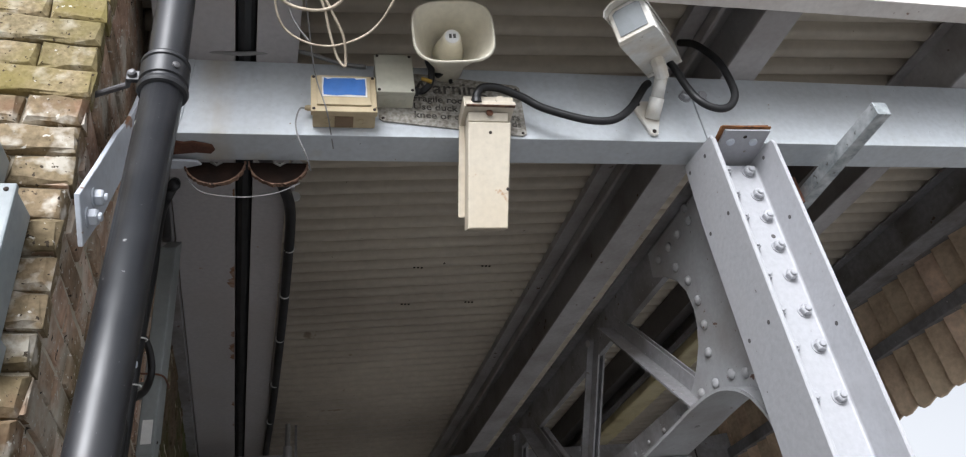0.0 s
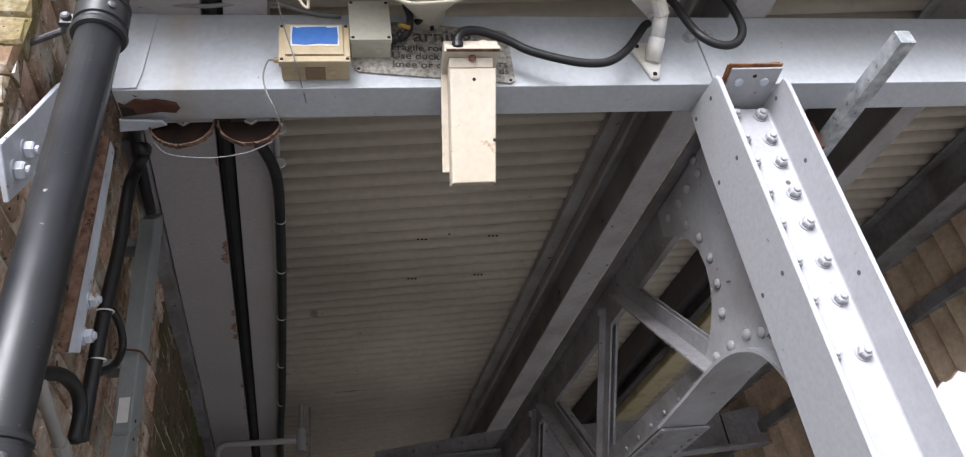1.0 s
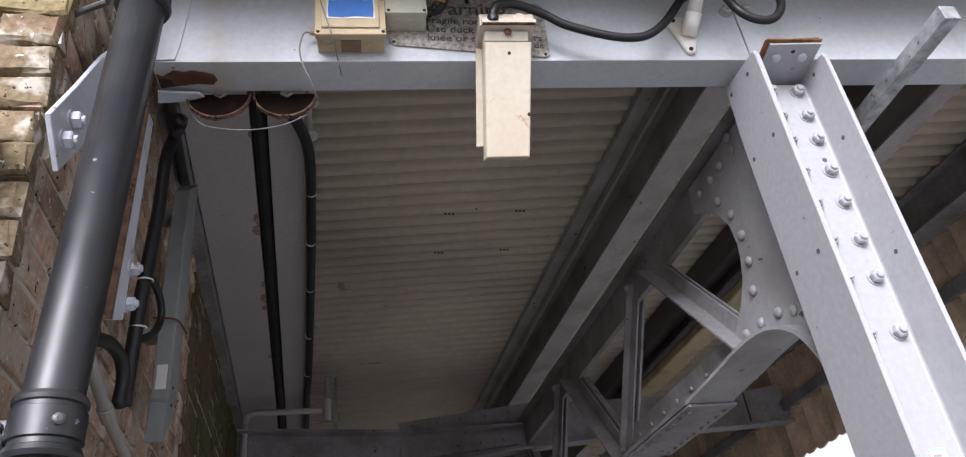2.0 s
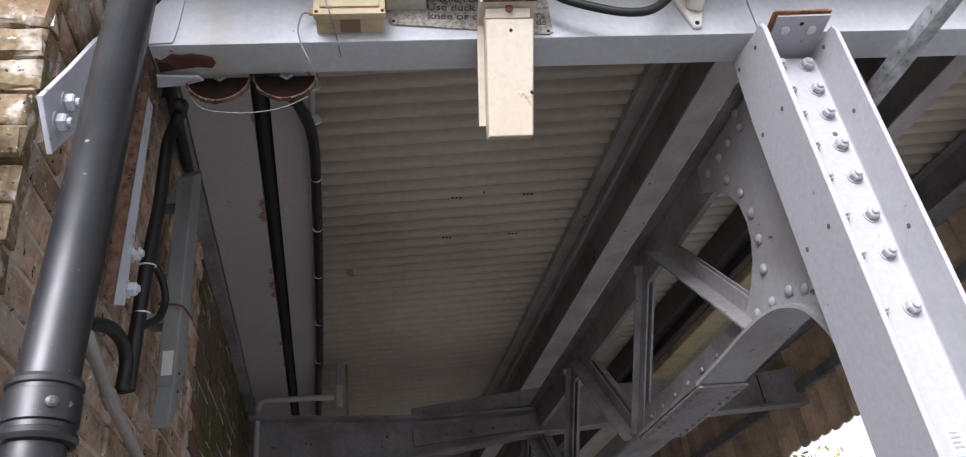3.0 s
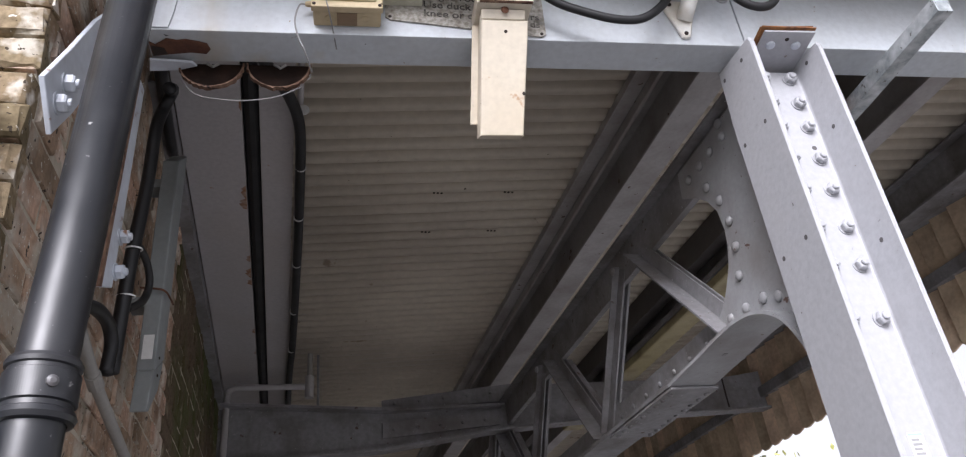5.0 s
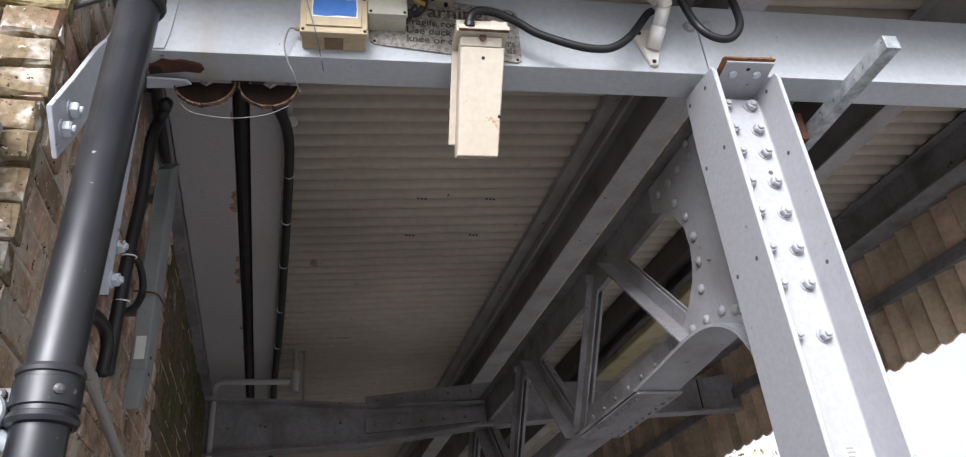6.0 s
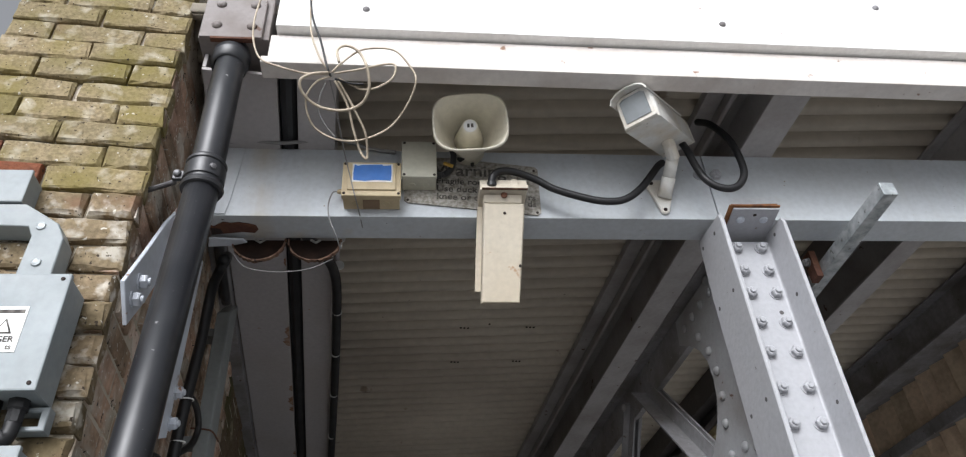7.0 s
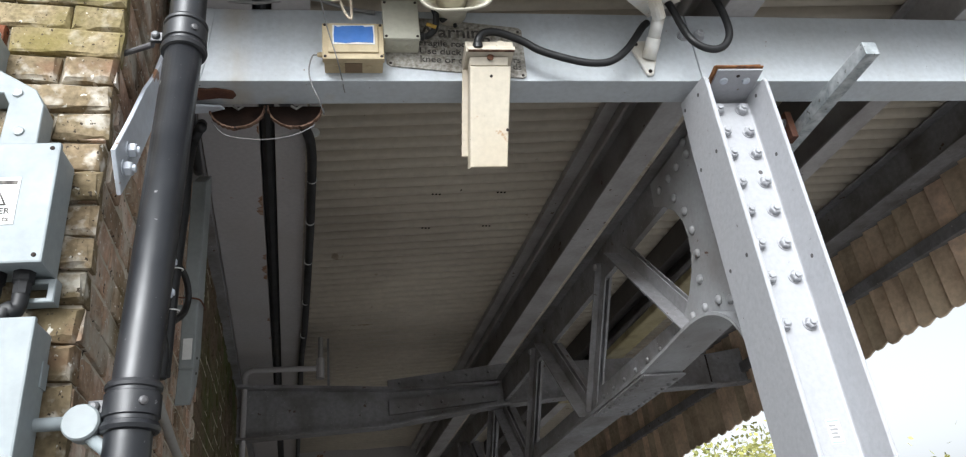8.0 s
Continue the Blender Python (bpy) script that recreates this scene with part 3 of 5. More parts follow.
# ---- valance at the open side ----
val = runner("valance", "weathered brown timber boards with shaped ends", "valance")
VU = 1.90
bd = []
for s in range(3):
    w = 0.134
    pts = [(0, 3.46), (0, 2.735), (w * 0.3, 2.723), (w * 0.6, 2.703), (w * 0.85, 2.701), (w, 2.720), (w, 3.46)]
    bd.append(data_of(prism([(a, c) for a, c in pts], 0, -0.009, 0.009, bevel=0.003), M_VALANCE))
for k in range(60):
    shared("board", bd[k % 3], val, pose(VU + rnd.uniform(-0.003, 0.003), -0.2 + 0.123 * k, rnd.uniform(-0.010, 0.010), 0, 0, 15 + rnd.uniform(-3, 3)))
part("rail", box((VU - 0.075, -0.2, 3.34), (VU - 0.012, 7.3, 3.46), 0.004), M_GIRDER, val)
part("rail", box((VU - 0.065, -0.2, 3.02), (VU - 0.012, 7.3, 3.09), 0.004), M_GIRDER, val)
eave = runner("eaves_beam", "dark grey painted steel eaves beam", "beam")
for nm, bm in zip(("bottom_flange", "web", "top_flange"), i_section(0.12, 0.20, 0.012, 0.010, -0.3, 7.4)):
    bmesh.ops.translate(bm, verts=bm.verts[:], vec=(VU - 0.20, 0, 3.30))
    part(nm, bm, M_GIRDER, eave)

# ---- cross beam at the back ----
xb = runner("cross_beam", "grey-painted riveted tapering cross beam", "beam")
XV = 3.06
prof = [(-1.66, 3.055), (-1.66, 2.735), (-0.75, 2.770), (-0.08, 2.860), (0.5, 2.905), (1.3, 2.930), (2.0, 2.955), (2.0, 3.225), (1.6, 3.17), (0.68, 3.155), (0.08, 3.150), (-0.72, 3.060), (-0.72, 3.0)]
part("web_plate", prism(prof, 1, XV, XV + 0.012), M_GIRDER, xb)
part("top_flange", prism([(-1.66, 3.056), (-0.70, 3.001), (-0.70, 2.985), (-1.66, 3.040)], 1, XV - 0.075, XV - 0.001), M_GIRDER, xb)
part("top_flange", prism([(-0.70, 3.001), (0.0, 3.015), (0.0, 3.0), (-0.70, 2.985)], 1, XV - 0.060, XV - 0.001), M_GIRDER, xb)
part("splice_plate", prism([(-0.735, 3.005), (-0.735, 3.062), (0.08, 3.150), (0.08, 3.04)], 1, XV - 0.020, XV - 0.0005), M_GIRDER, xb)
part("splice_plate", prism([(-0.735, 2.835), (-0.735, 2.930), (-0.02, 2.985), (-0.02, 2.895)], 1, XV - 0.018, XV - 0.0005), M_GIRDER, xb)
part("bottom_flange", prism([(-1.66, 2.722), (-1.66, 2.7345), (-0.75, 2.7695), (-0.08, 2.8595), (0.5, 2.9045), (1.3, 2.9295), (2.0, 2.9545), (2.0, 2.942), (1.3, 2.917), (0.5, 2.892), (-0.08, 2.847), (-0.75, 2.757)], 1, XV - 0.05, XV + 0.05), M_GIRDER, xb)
part("web_joint", box((1.575, XV - 0.004, 2.96), (1.585, XV - 0.0005, 3.16)), M_DARK, xb)
for k in range(5):
    shared("rivet", RIVET_SMALL, xb, pose(-0.67 + 0.14 * k, XV - 0.018, 2.885 + 0.010 * k) @ TO_FRONT)
    shared("rivet", RIVET_SMALL, xb, pose(-0.66 + 0.15 * k, XV - 0.020, 3.042 + 0.013 * k) @ TO_FRONT)

# ---- downpipe ----
pipe = holder("downpipe", "black painted cast-iron downpipe with socket collars", "pipe")
PR = 0.0405
part("upper_bend", tube(spline([(-0.795, 1.44, 2.80), (-0.794, 1.44, 3.05), (-0.797, 1.45, 3.16), (-0.801, 1.470, 3.26), (-0.803, 1.485, 3.352)], 6), PR, 24), M_BLACK, pipe, smooth=True)
part("shaft", tube([(-0.845, 1.44, 0.2), (-0.829, 1.44, 1.96), (-0.795, 1.44, 2.80)], PR, 28), M_BLACK, pipe, smooth=True)


M_DARKMETAL = material("weathered_bolt", (0.16, 0.16, 0.165), 0.5, 0.4, stain=(30.0, 0.4), stain_colour=(0.06, 0.05, 0.05))


def collar(x, y, z, parent):
    prof = [(PR, -0.052), (PR + 0.008, -0.050), (PR + 0.011, -0.043), (PR + 0.008, -0.035), (PR + 0.0045, -0.033), (PR + 0.0045, -0.026), (PR + 0.0085, -0.024), (PR + 0.0085, 0.016), (PR + 0.0045, 0.018), (PR + 0.0045, 0.024), (PR + 0.008, 0.026), (PR + 0.009, 0.032), (PR + 0.006, 0.038), (PR, 0.040)]
    part("collar", lathe(prof, 96, Matrix.Translation((x, y, z)), closed=False), M_BLACK, parent, smooth=False)
    part("ear", box((-PR - 0.034, -0.006, -0.014), (-PR - 0.002, 0.006, 0.012), 0.003, m=Matrix.Translation((x, y, z))), M_BLACK, parent)
    part("ear_bolt", lathe([(0.010, -0.002), (0.009, 0.005), (0.005, 0.008)], 12, Matrix.Translation((x - PR - 0.022, y - 0.008, z)) @ TO_FRONT), M_DARKMETAL, parent)
    d = radians(305)
    part("bolt_head", lathe([(0.0085, -0.002), (0.008, 0.004), (0.004, 0.006)], 12, Matrix.Translation((x + (PR + 0.008) * math.cos(d), y + (PR + 0.008) * math.sin(d), z - 0.004)) @ pose(0, 0, 0, 90, 0, 35)), M_DARKMETAL, parent)


collar(-0.796, 1.44, 2.825, pipe)
collar(-0.828, 1.44, 1.968, pipe)
part("collar", lathe([(PR, -0.03), (PR + 0.008, -0.028), (PR + 0.008, 0.0), (PR + 0.012, 0.004), (PR + 0.012, 0.03), (PR, 0.034)], 32, Matrix.Translation((-0.8045, 1.474, 3.283)) @ pose(0, 0, 0, -10, 0, 0), closed=False), M_BLACK, pipe, smooth=True)
for x, z in ((-0.796, 2.83), (-0.828, 1.958)):
    part("holderbat", tube([(x - PR - 0.03, 1.447, z), (x - PR - 0.04, 1.475, z + 0.004), (-0.99, 1.53, z + 0.008)], 0.007), M_DARKMETAL, pipe)

# ---- wall straps ----
def strap(name, label, outline, x, nuts):
    s = holder(name, label, "bracket", group="wall straps")
    part("plate", prism(outline, 0, x - 0.006, x + 0.004, bevel=0.0015), M_STRAP, s)
    for y, z in nuts:
        shared("nut", NUT_GALV, s, pose(x + 0.004, y, z) @ TO_RIGHT)
    return s


strap("wall_strap", "pale blue-grey steel strap bolted to brick wall", [(1.428, 2.510), (1.500, 2.442), (1.565, 2.540), (1.655, 2.710), (1.73, 2.86), (1.76, 3.02), (1.712, 3.035), (1.680, 2.955), (1.640, 2.875), (1.585, 2.795), (1.503, 2.641)], -0.915, [(1.507, 2.560), (1.492, 2.503)])
narrow = strap("wall_strap", "narrow pale blue-grey steel strap, rusty edge, bolted to brick", [(1.895, 2.345), (1.972, 2.380), (1.985, 2.95), (1.93, 2.95)], -0.930, [(1.971, 2.508), (1.974, 2.420)])

part("rusted_edge", prism([(1.889, 2.343), (1.902, 2.349), (1.938, 2.95), (1.926, 2.95)], 0, -0.945, -0.9245), M_FLAKE, narrow, "rusted edge flange")

# ---- warning sign ----
sign = holder("warning_sign", "weathered grey metal warning sign with worn black lettering", "sign")
SY = 1.819
part("plate", prism([(-0.312, 3.068), (-0.30, 3.058), (0.10, 3.012), (0.112, 3.022), (0.118, 3.20), (0.108, 3.212), (-0.16, 3.245), (-0.29, 3.25), (-0.312, 3.24)], 1, SY - 0.003, SY + 0.001), M_SIGN, sign)


def lettering(text, x, z, size, parent, tilt=0.0, y=SY - 0.0035, mat=None, turn=None):
    cu = bpy.data.curves.new("lettering", "FONT")
    cu.body, cu.size, cu.extrude, cu.offset = text, size, 0.0004, size * 0.012
    ob = new("lettering", cu)
    dg = bpy.context.evaluated_depsgraph_get()
    me = bpy.data.meshes.new_from_object(ob.evaluated_get(dg))
    bpy.data.objects.remove(ob)
    me.materials.append(mat or M_INK)
    t = new("lettering", me)
    t.parent = parent
    t.matrix_basis = turn if turn is not None else pose(x, y, z, 90, -tilt, 0)
    return t


lettering("Warning", -0.218, 3.172, 0.066, sign, -1.5)
lettering("Fragile roof", -0.212, 3.138, 0.034, sign, -3)
lettering("Use duck", -0.212, 3.106, 0.034, sign, -3)
lettering("knee or cr", -0.212, 3.074, 0.034, sign, -3)
lettering("rs", 0.075, 3.072, 0.032, sign, -3)
lettering("ds", 0.071, 3.045, 0.032, sign, -3)
for x, z in ((-0.30, 3.068), (0.10, 3.022), (0.105, 3.195)):
    shared("screw", SCREW, sign, pose(x, SY - 0.003, z) @ TO_FRONT)

# ---- beige box with blue label ----
bx = holder("junction_box", "yellowed plastic junction box with torn blue label", "junction box")
part("body", box((-0.494, 1.771, 3.032), (-0.325, 1.821, 3.158), 0.004), M_BEIGE, bx)
part("lid", box((-0.498, 1.750, 3.028), (-0.321, 1.770, 3.162), 0.004), M_BEIGE, bx)
part("lid_panel", box((-0.482, 1.744, 3.048), (-0.337, 1.7495, 3.156), 0.003), M_BEIGE, bx)
part("label_backing", box((-0.468, 1.7425, 3.076), (-0.347, 1.7444, 3.148)), M_PAPER, bx, "torn white label edge")
part("blue_label", prism([(-0.464, 3.082), (-0.43, 3.079), (-0.40, 3.083), (-0.352, 3.081), (-0.350, 3.110), (-0.3515, 3.143), (-0.375, 3.140), (-0.38, 3.145), (-0.440, 3.143), (-0.452, 3.139), (-0.462, 3.145), (-0.465, 3.11)], 1, 1.7415, 1.7428), M_BLUE, bx, "faded blue label")
for x in (-0.455, -0.365):
    part("knockout", lathe([(0.011, 0), (0.011, 0.002), (0.008, 0.002), (0.008, 0.0008), (0.001, 0.0008)], 18, pose(x, 1.794, 3.032) @ DOWN), M_BEIGE, bx)
part("brown_patch", box((-0.435, 1.774, 3.0302), (-0.385, 1.816, 3.0317)), material("brown_patch", (0.22, 0.15, 0.09), 0.7), bx)
for x, z in ((-0.490, 3.037), (-0.329, 3.037), (-0.490, 3.154), (-0.329, 3.154)):
    shared("screw", SCREW, bx, pose(x, 1.750, z) @ TO_FRONT)
part("cable_gland", lathe([(0.008, 0), (0.008, 0.012), (0.006, 0.02)], 10, pose(-0.494, 1.795, 3.08) @ TO_LEFT), M_BEIGE, bx)

# ---- pale grey square box ----
gb = holder("junction_box", "pale grey-green square plastic junction box", "junction box")
part("body", box((-0.318, 1.765, 3.108), (-0.214, 1.821, 3.252), 0.003), M_PALE, gb)
part("lid", box((-0.320, 1.750, 3.106), (-0.212, 1.764, 3.254), 0.003), M_PALE, gb)
for x, z in ((-0.312, 3.114), (-0.220, 3.114), (-0.312, 3.246), (-0.220, 3.246)):
    shared("screw", SCREW, gb, pose(x, 1.750, z) @ TO_FRONT)
for x in (-0.288, -0.245):
    part("knockout", lathe([(0.011, 0), (0.011, 0.002), (0.008, 0.002), (0.008, 0.0008), (0.001, 0.0008)], 18, pose(x, 1.793, 3.108) @ DOWN), M_PALE, gb)
part("gland", lathe([(0.013, 0), (0.013, 0.015), (0.009, 0.017), (0.009, 0.03)], 8, pose(-0.212, 1.79, 3.15) @ TO_RIGHT), M_RUBBER, gb)
part("yellow_tag", box((-0.016, -0.004, -0.005), (0.016, 0.004, 0.005), 0.002, m=pose(-0.176, 1.752, 3.158, 0, 25, 0)), material("yellow_tag", (0.42, 0.27, 0.05), 0.5), gb)
part("lead", tube(spline([(-0.185, 1.79, 3.15), (-0.165, 1.77, 3.16), (-0.158, 1.755, 3.20), (-0.165, 1.75, 3.25), (-0.13, 1.72, 3.27)], 6), 0.010), M_RUBBER, gb, smooth=True)

# ---- cream sensor housing hanging on the beam ----
ch = holder("sensor_housing", "long cream enamelled metal housing with rusty edges", "housing")
HX0, HX1 = -0.077, 0.044
LEAN = pose(0, 1.758, 3.010, 27.5, 0, 0)      # the body hangs from its top and leans back


def leaning(outline, y0, y1, bevel):
    """An outline in x and z, drawn out through the leaning housing's depth."""
    bm = prism(outline, 1, y0, y1, bevel=bevel)
    bmesh.ops.transform(bm, matrix=LEAN, verts=bm.verts[:])
    return bm


part("body", leaning([(-0.072, 0.0), (0.051, 0.0), (0.031, -0.300), (-0.082, -0.300)], 0.0, 0.052, 0.003), M_CREAM, ch)
part("side_flange", leaning([(-0.088, 0.0), (0.060, 0.0), (0.042, -0.262), (-0.098, -0.262)], 0.053, 0.058, 0.001), M_CREAM, ch)
part("shoulder", prism([(1.756, 3.012), (1.742, 3.030), (1.790, 3.040), (1.790, 3.012)], 0, HX0 + 0.004, HX1 - 0.002, bevel=0.002), M_CREAM, ch)
part("cap", box((HX0 - 0.008, 1.725, 3.036), (HX1 + 0.014, 1.821, 3.075), 0.003), M_CREAM, ch)
part("cap_lip", box((HX0 - 0.004, 1.716, 3.036), (HX1 + 0.016, 1.7245, 3.049), 0.002), M_CREAM, ch, "rusty pressed lip")
part("rust_edge", box((HX0 - 0.002, 1.7150, 3.0335), (HX1 + 0.014, 1.7240, 3.0356)), M_FLAKE, ch, "rusted lower lip")
part("boss", lathe([(0.014, 0), (0.014, 0.003), (0.010, 0.004)], 18, pose(0.02, 1.725, 3.062) @ TO_FRONT), M_CREAM, ch)
shared("screw", data_of(lathe([(0.010, 0), (0.010, 0.003), (0.006, 0.005)], 12), M_RUST), ch, pose(-0.012, 1.742, 3.028) @ pose(0, 0, 0, 100, 0, 0))
shared("screw", SCREW, ch, LEAN @ pose(-0.010, 0, -0.03) @ TO_FRONT)
shared("screw", SCREW, ch, LEAN @ pose(0.034, 0, -0.19) @ TO_FRONT)

# ---- hoses ----
hose = holder("flexible_conduit", "black corrugated flexible conduit sagging along beam", "conduit", group="flexible conduits")
part("hose", tube(spline([(-0.050, 1.722, 3.045), (-0.048, 1.712, 3.070), (-0.028, 1.712, 3.096), (0.02, 1.722, 3.106), (0.09, 1.738, 3.090), (0.15, 1.745, 3.056), (0.258, 1.745, 3.018), (0.33, 1.745, 3.012), (0.375, 1.745, 3.028), (0.42, 1.75, 3.068), (0.456, 1.76, 3.115), (0.505, 1.775, 3.185), (0.53, 1.79, 3.215)], 8), 0.0115, 10, ribs=0.06), M_RUBBER, hose, smooth=True)
part("gland", lathe([(0.015, 0), (0.015, 0.012), (0.012, 0.02)], 12, pose(-0.050, 1.722, 3.045) @ pose(0, 0, 0, 12, 0, 0)), M_RUBBER, hose)
hose2 = holder("flexible_conduit", "black corrugated flexible conduit looping up behind camera", "conduit", group="flexible conduits")
part("hose", tube(spline([(0.572, 1.725, 3.270), (0.590, 1.72, 3.215), (0.600, 1.71, 3.130), (0.612, 1.70, 3.07), (0.641, 1.70, 3.040), (0.68, 1.70, 3.030), (0.715, 1.70, 3.045), (0.742, 1.70, 3.085), (0.752, 1.705, 3.14), (0.748, 1.71, 3.22), (0.735, 1.72, 3.28), (0.712, 1.75, 3.36), (0.70, 1.80, 3.42)], 8), 0.0115, 10, ribs=0.06), M_RUBBER, hose2, smooth=True)

# ---- surveillance camera ----
cctv = holder("surveillance_camera", "stained white weatherproof camera housing on cast arm", "camera")
BODY = look((0.568, 1.742, 3.298), (0.350, 1.500, 3.178), 0) @ Matrix.Scale(1.08, 4)      # looks along the housing


def housing_outline(w, h):
    """Flat below, arched above."""
    pts = [(-w, -h), (w, -h), (w, h * 0.45)]
    pts += [(w * math.cos(a), h * 0.45 + h * 0.55 * math.sin(a)) for a in (0.5, 1.0, 1.57, 2.14, 2.64)]
    return pts + [(-w, h * 0.45)]


def drawn(outline, z0, z1, m, bevel=0.0):
    bm = prism(outline, 2, z0, z1, bevel=bevel)
    bmesh.ops.transform(bm, matrix=m, verts=bm.verts[:])
    return bm


part("casing", drawn(housing_outline(0.052, 0.050), -0.285, 0.0, BODY, 0.004), M_CAMERA, cctv)
hood = bmesh.new()
o, n_ = housing_outline(0.057, 0.056)[2:], housing_outline(0.0535, 0.0515)[2:]
prism(o + n_[::-1], 2, -0.325, -0.04, hood)
bmesh.ops.transform(hood, matrix=BODY, verts=hood.verts[:])
part("sunshield", hood, M_CAMERA, cctv)
part("front_bezel", drawn([(-0.050, -0.048), (0.050, -0.048), (0.050, 0.040), (0.036, 0.048), (-0.036, 0.048), (-0.050, 0.040)], -0.295, -0.286, BODY, 0.003), M_CAMERA, cctv)
part("window", drawn([(-0.038, -0.035), (0.038, -0.035), (0.038, 0.030), (0.027, 0.037), (-0.027, 0.037), (-0.038, 0.030)], -0.2975, -0.2955, BODY), M_GLASS, cctv, "glass window with sky reflection in its grey colour")
part("rear_cap", drawn(housing_outline(0.053, 0.051), 0.001, 0.016, BODY, 0.004), M_CAMERA, cctv)
part("swivel", tube([BODY @ Vector((0, -0.047, -0.09)), BODY @ Vector((0, -0.070, -0.09)), (0.540, 1.722, 3.172)], 0.021, 14), M_CAMERA, cctv)
arm = bmesh.new()
a_top, a_low = Vector((0.540, 1.722, 3.180)), Vector((0.512, 1.80, 3.075))
for p, q, r in ((a_top, Vector((0.528, 1.765, 3.130)), 0.020), (Vector((0.528, 1.765, 3.130)), Vector((0.516, 1.812, 3.085)), 0.023)):
    tube([p, q], r, 12, arm)
part("arm", arm, M_CAMERA, cctv, smooth=True)
part("base_plate", prism([(0.508, 3.020), (0.522, 3.024), (0.560, 3.140), (0.556, 3.158), (0.475, 3.158), (0.468, 3.128), (0.498, 3.024)], 1, 1.808, 1.8215, bevel=0.003), M_CAMERA, cctv)
for x, z in ((0.509, 3.032), (0.483, 3.140), (0.548, 3.142)):
    shared("bolt", data_of(lathe([(0.006, 0), (0.006, 0.004), (0.003, 0.006)], 10), M_DARK), cctv, pose(x, 1.808, z) @ TO_FRONT)

# ---- horn loudspeaker ----
horn = holder("horn_loudspeaker", "weathered cream plastic horn loudspeaker with flared mouth", "loudspeaker")
HORN = look((-0.116, 1.600, 3.196), (-0.116 - 0.05, 0.6, 2.85), -2) @ Matrix.Scale(1.065, 4)     # the mouth looks along -z


def round_rect(w, h, k, sides=40):
    out = []
    for i in range(sides):
        a = 2 * math.pi * (i + 0.5) / sides
        c, s_ = math.cos(a), math.sin(a)
        e = 2.0 / k
        out.append((w * math.copysign(abs(c) ** e, c), h * math.copysign(abs(s_) ** e, s_)))
    return out


bell = bmesh.new()
rings = []
for w, h, k, z in ((0.103, 0.085, 3.4, -0.002), (0.106, 0.088, 3.4, 0.0), (0.108, 0.090, 3.4, 0.004), (0.105, 0.087, 3.4, 0.010), (0.095, 0.077, 3.0, 0.035), (0.080, 0.064, 2.8, 0.070), (0.066, 0.057, 2.4, 0.105), (0.055, 0.052, 2.1, 0.130), (0.050, 0.050, 2.0, 0.150), (0.050, 0.050, 2.0, 0.20), (0.044, 0.044, 2.0, 0.208)):
    rings.append([bell.verts.new(HORN @ Vector((x, y, z))) for x, y in round_rect(w, h, k)])
inner = []
for w, h, k, z in ((0.102, 0.084, 3.4, -0.001), (0.092, 0.074, 3.0, 0.030), (0.076, 0.060, 2.8, 0.066), (0.062, 0.053, 2.4, 0.10), (0.046, 0.044, 2.0, 0.128), (0.030, 0.030, 2.0, 0.138)):
    inner.append([bell.verts.new(HORN @ Vector((x, y, z))) for x, y in round_rect(w, h, k)])
for seq in (rings, inner):
    for a, b in zip(seq, seq[1:]):
        for i in range(40):
            bell.faces.new((a[i], a[(i + 1) % 40], b[(i + 1) % 40], b[i]))
for i in range(40):
    bell.faces.new((rings[0][i], inner[0][i], inner[0][(i + 1) % 40], rings[0][(i + 1) % 40]))
bell.faces.new(rings[-1])
bell.faces.new(inner[-1])
bmesh.ops.recalc_face_normals(bell, faces=bell.faces[:])
part("bell", bell, M_HORN, horn, smooth=True)
part("reflector", lathe([(0.044, 0.128), (0.036, 0.09), (0.027, 0.055), (0.0235, 0.035), (0.021, 0.031), (0.001, 0.030)], 28, HORN), M_HORN, horn, smooth=True)
part("badge", lathe([(0.019, 0.0295), (0.0188, 0.0285), (0.001, 0.0285)], 24, HORN), M_PAPER, horn)
for x in (-0.006, 0.005):
    part("badge_mark", box((x - 0.0035, -0.005, 0.0275), (x + 0.0035, 0.007, 0.0284), m=HORN), M_INK, horn)
part("bracket", tube(spline([HORN @ Vector((0.03, -0.04, 0.17)), (-0.115, 1.76, 3.21), (-0.110, 1.82, 3.25), (-0.110, 1.85, 3.285)], 5), 0.010, 8), M_RUBBER, horn)
part("support_rod", tube([(-0.095, 1.80, 3.20), (-0.095, 1.80, 3.34)], 0.006, 8), M_RUBBER, horn)

# ---- loose wires ----
def wire(name, label, pts, r, mat, y, wob=0.0, seed=1, group="loose wires"):
    q = random.Random(seed)
    w = holder(name, label, "wire", group=group)
    line = []
    for x, z in pts:
        k = 1 + 0.12 * min(max((3.17 - z) / 0.3, 0), 1.05)      # the loops swing back towards the beam
        line.append((-0.310 + k * (x + 0.318), -0.011 + k * (y + q.uniform(-wob, wob) + 0.001), 1.551 + k * (z - 1.566)))
    part("strand", tube(spline(line, 8), r, 8), mat, w, smooth=True)
    return w


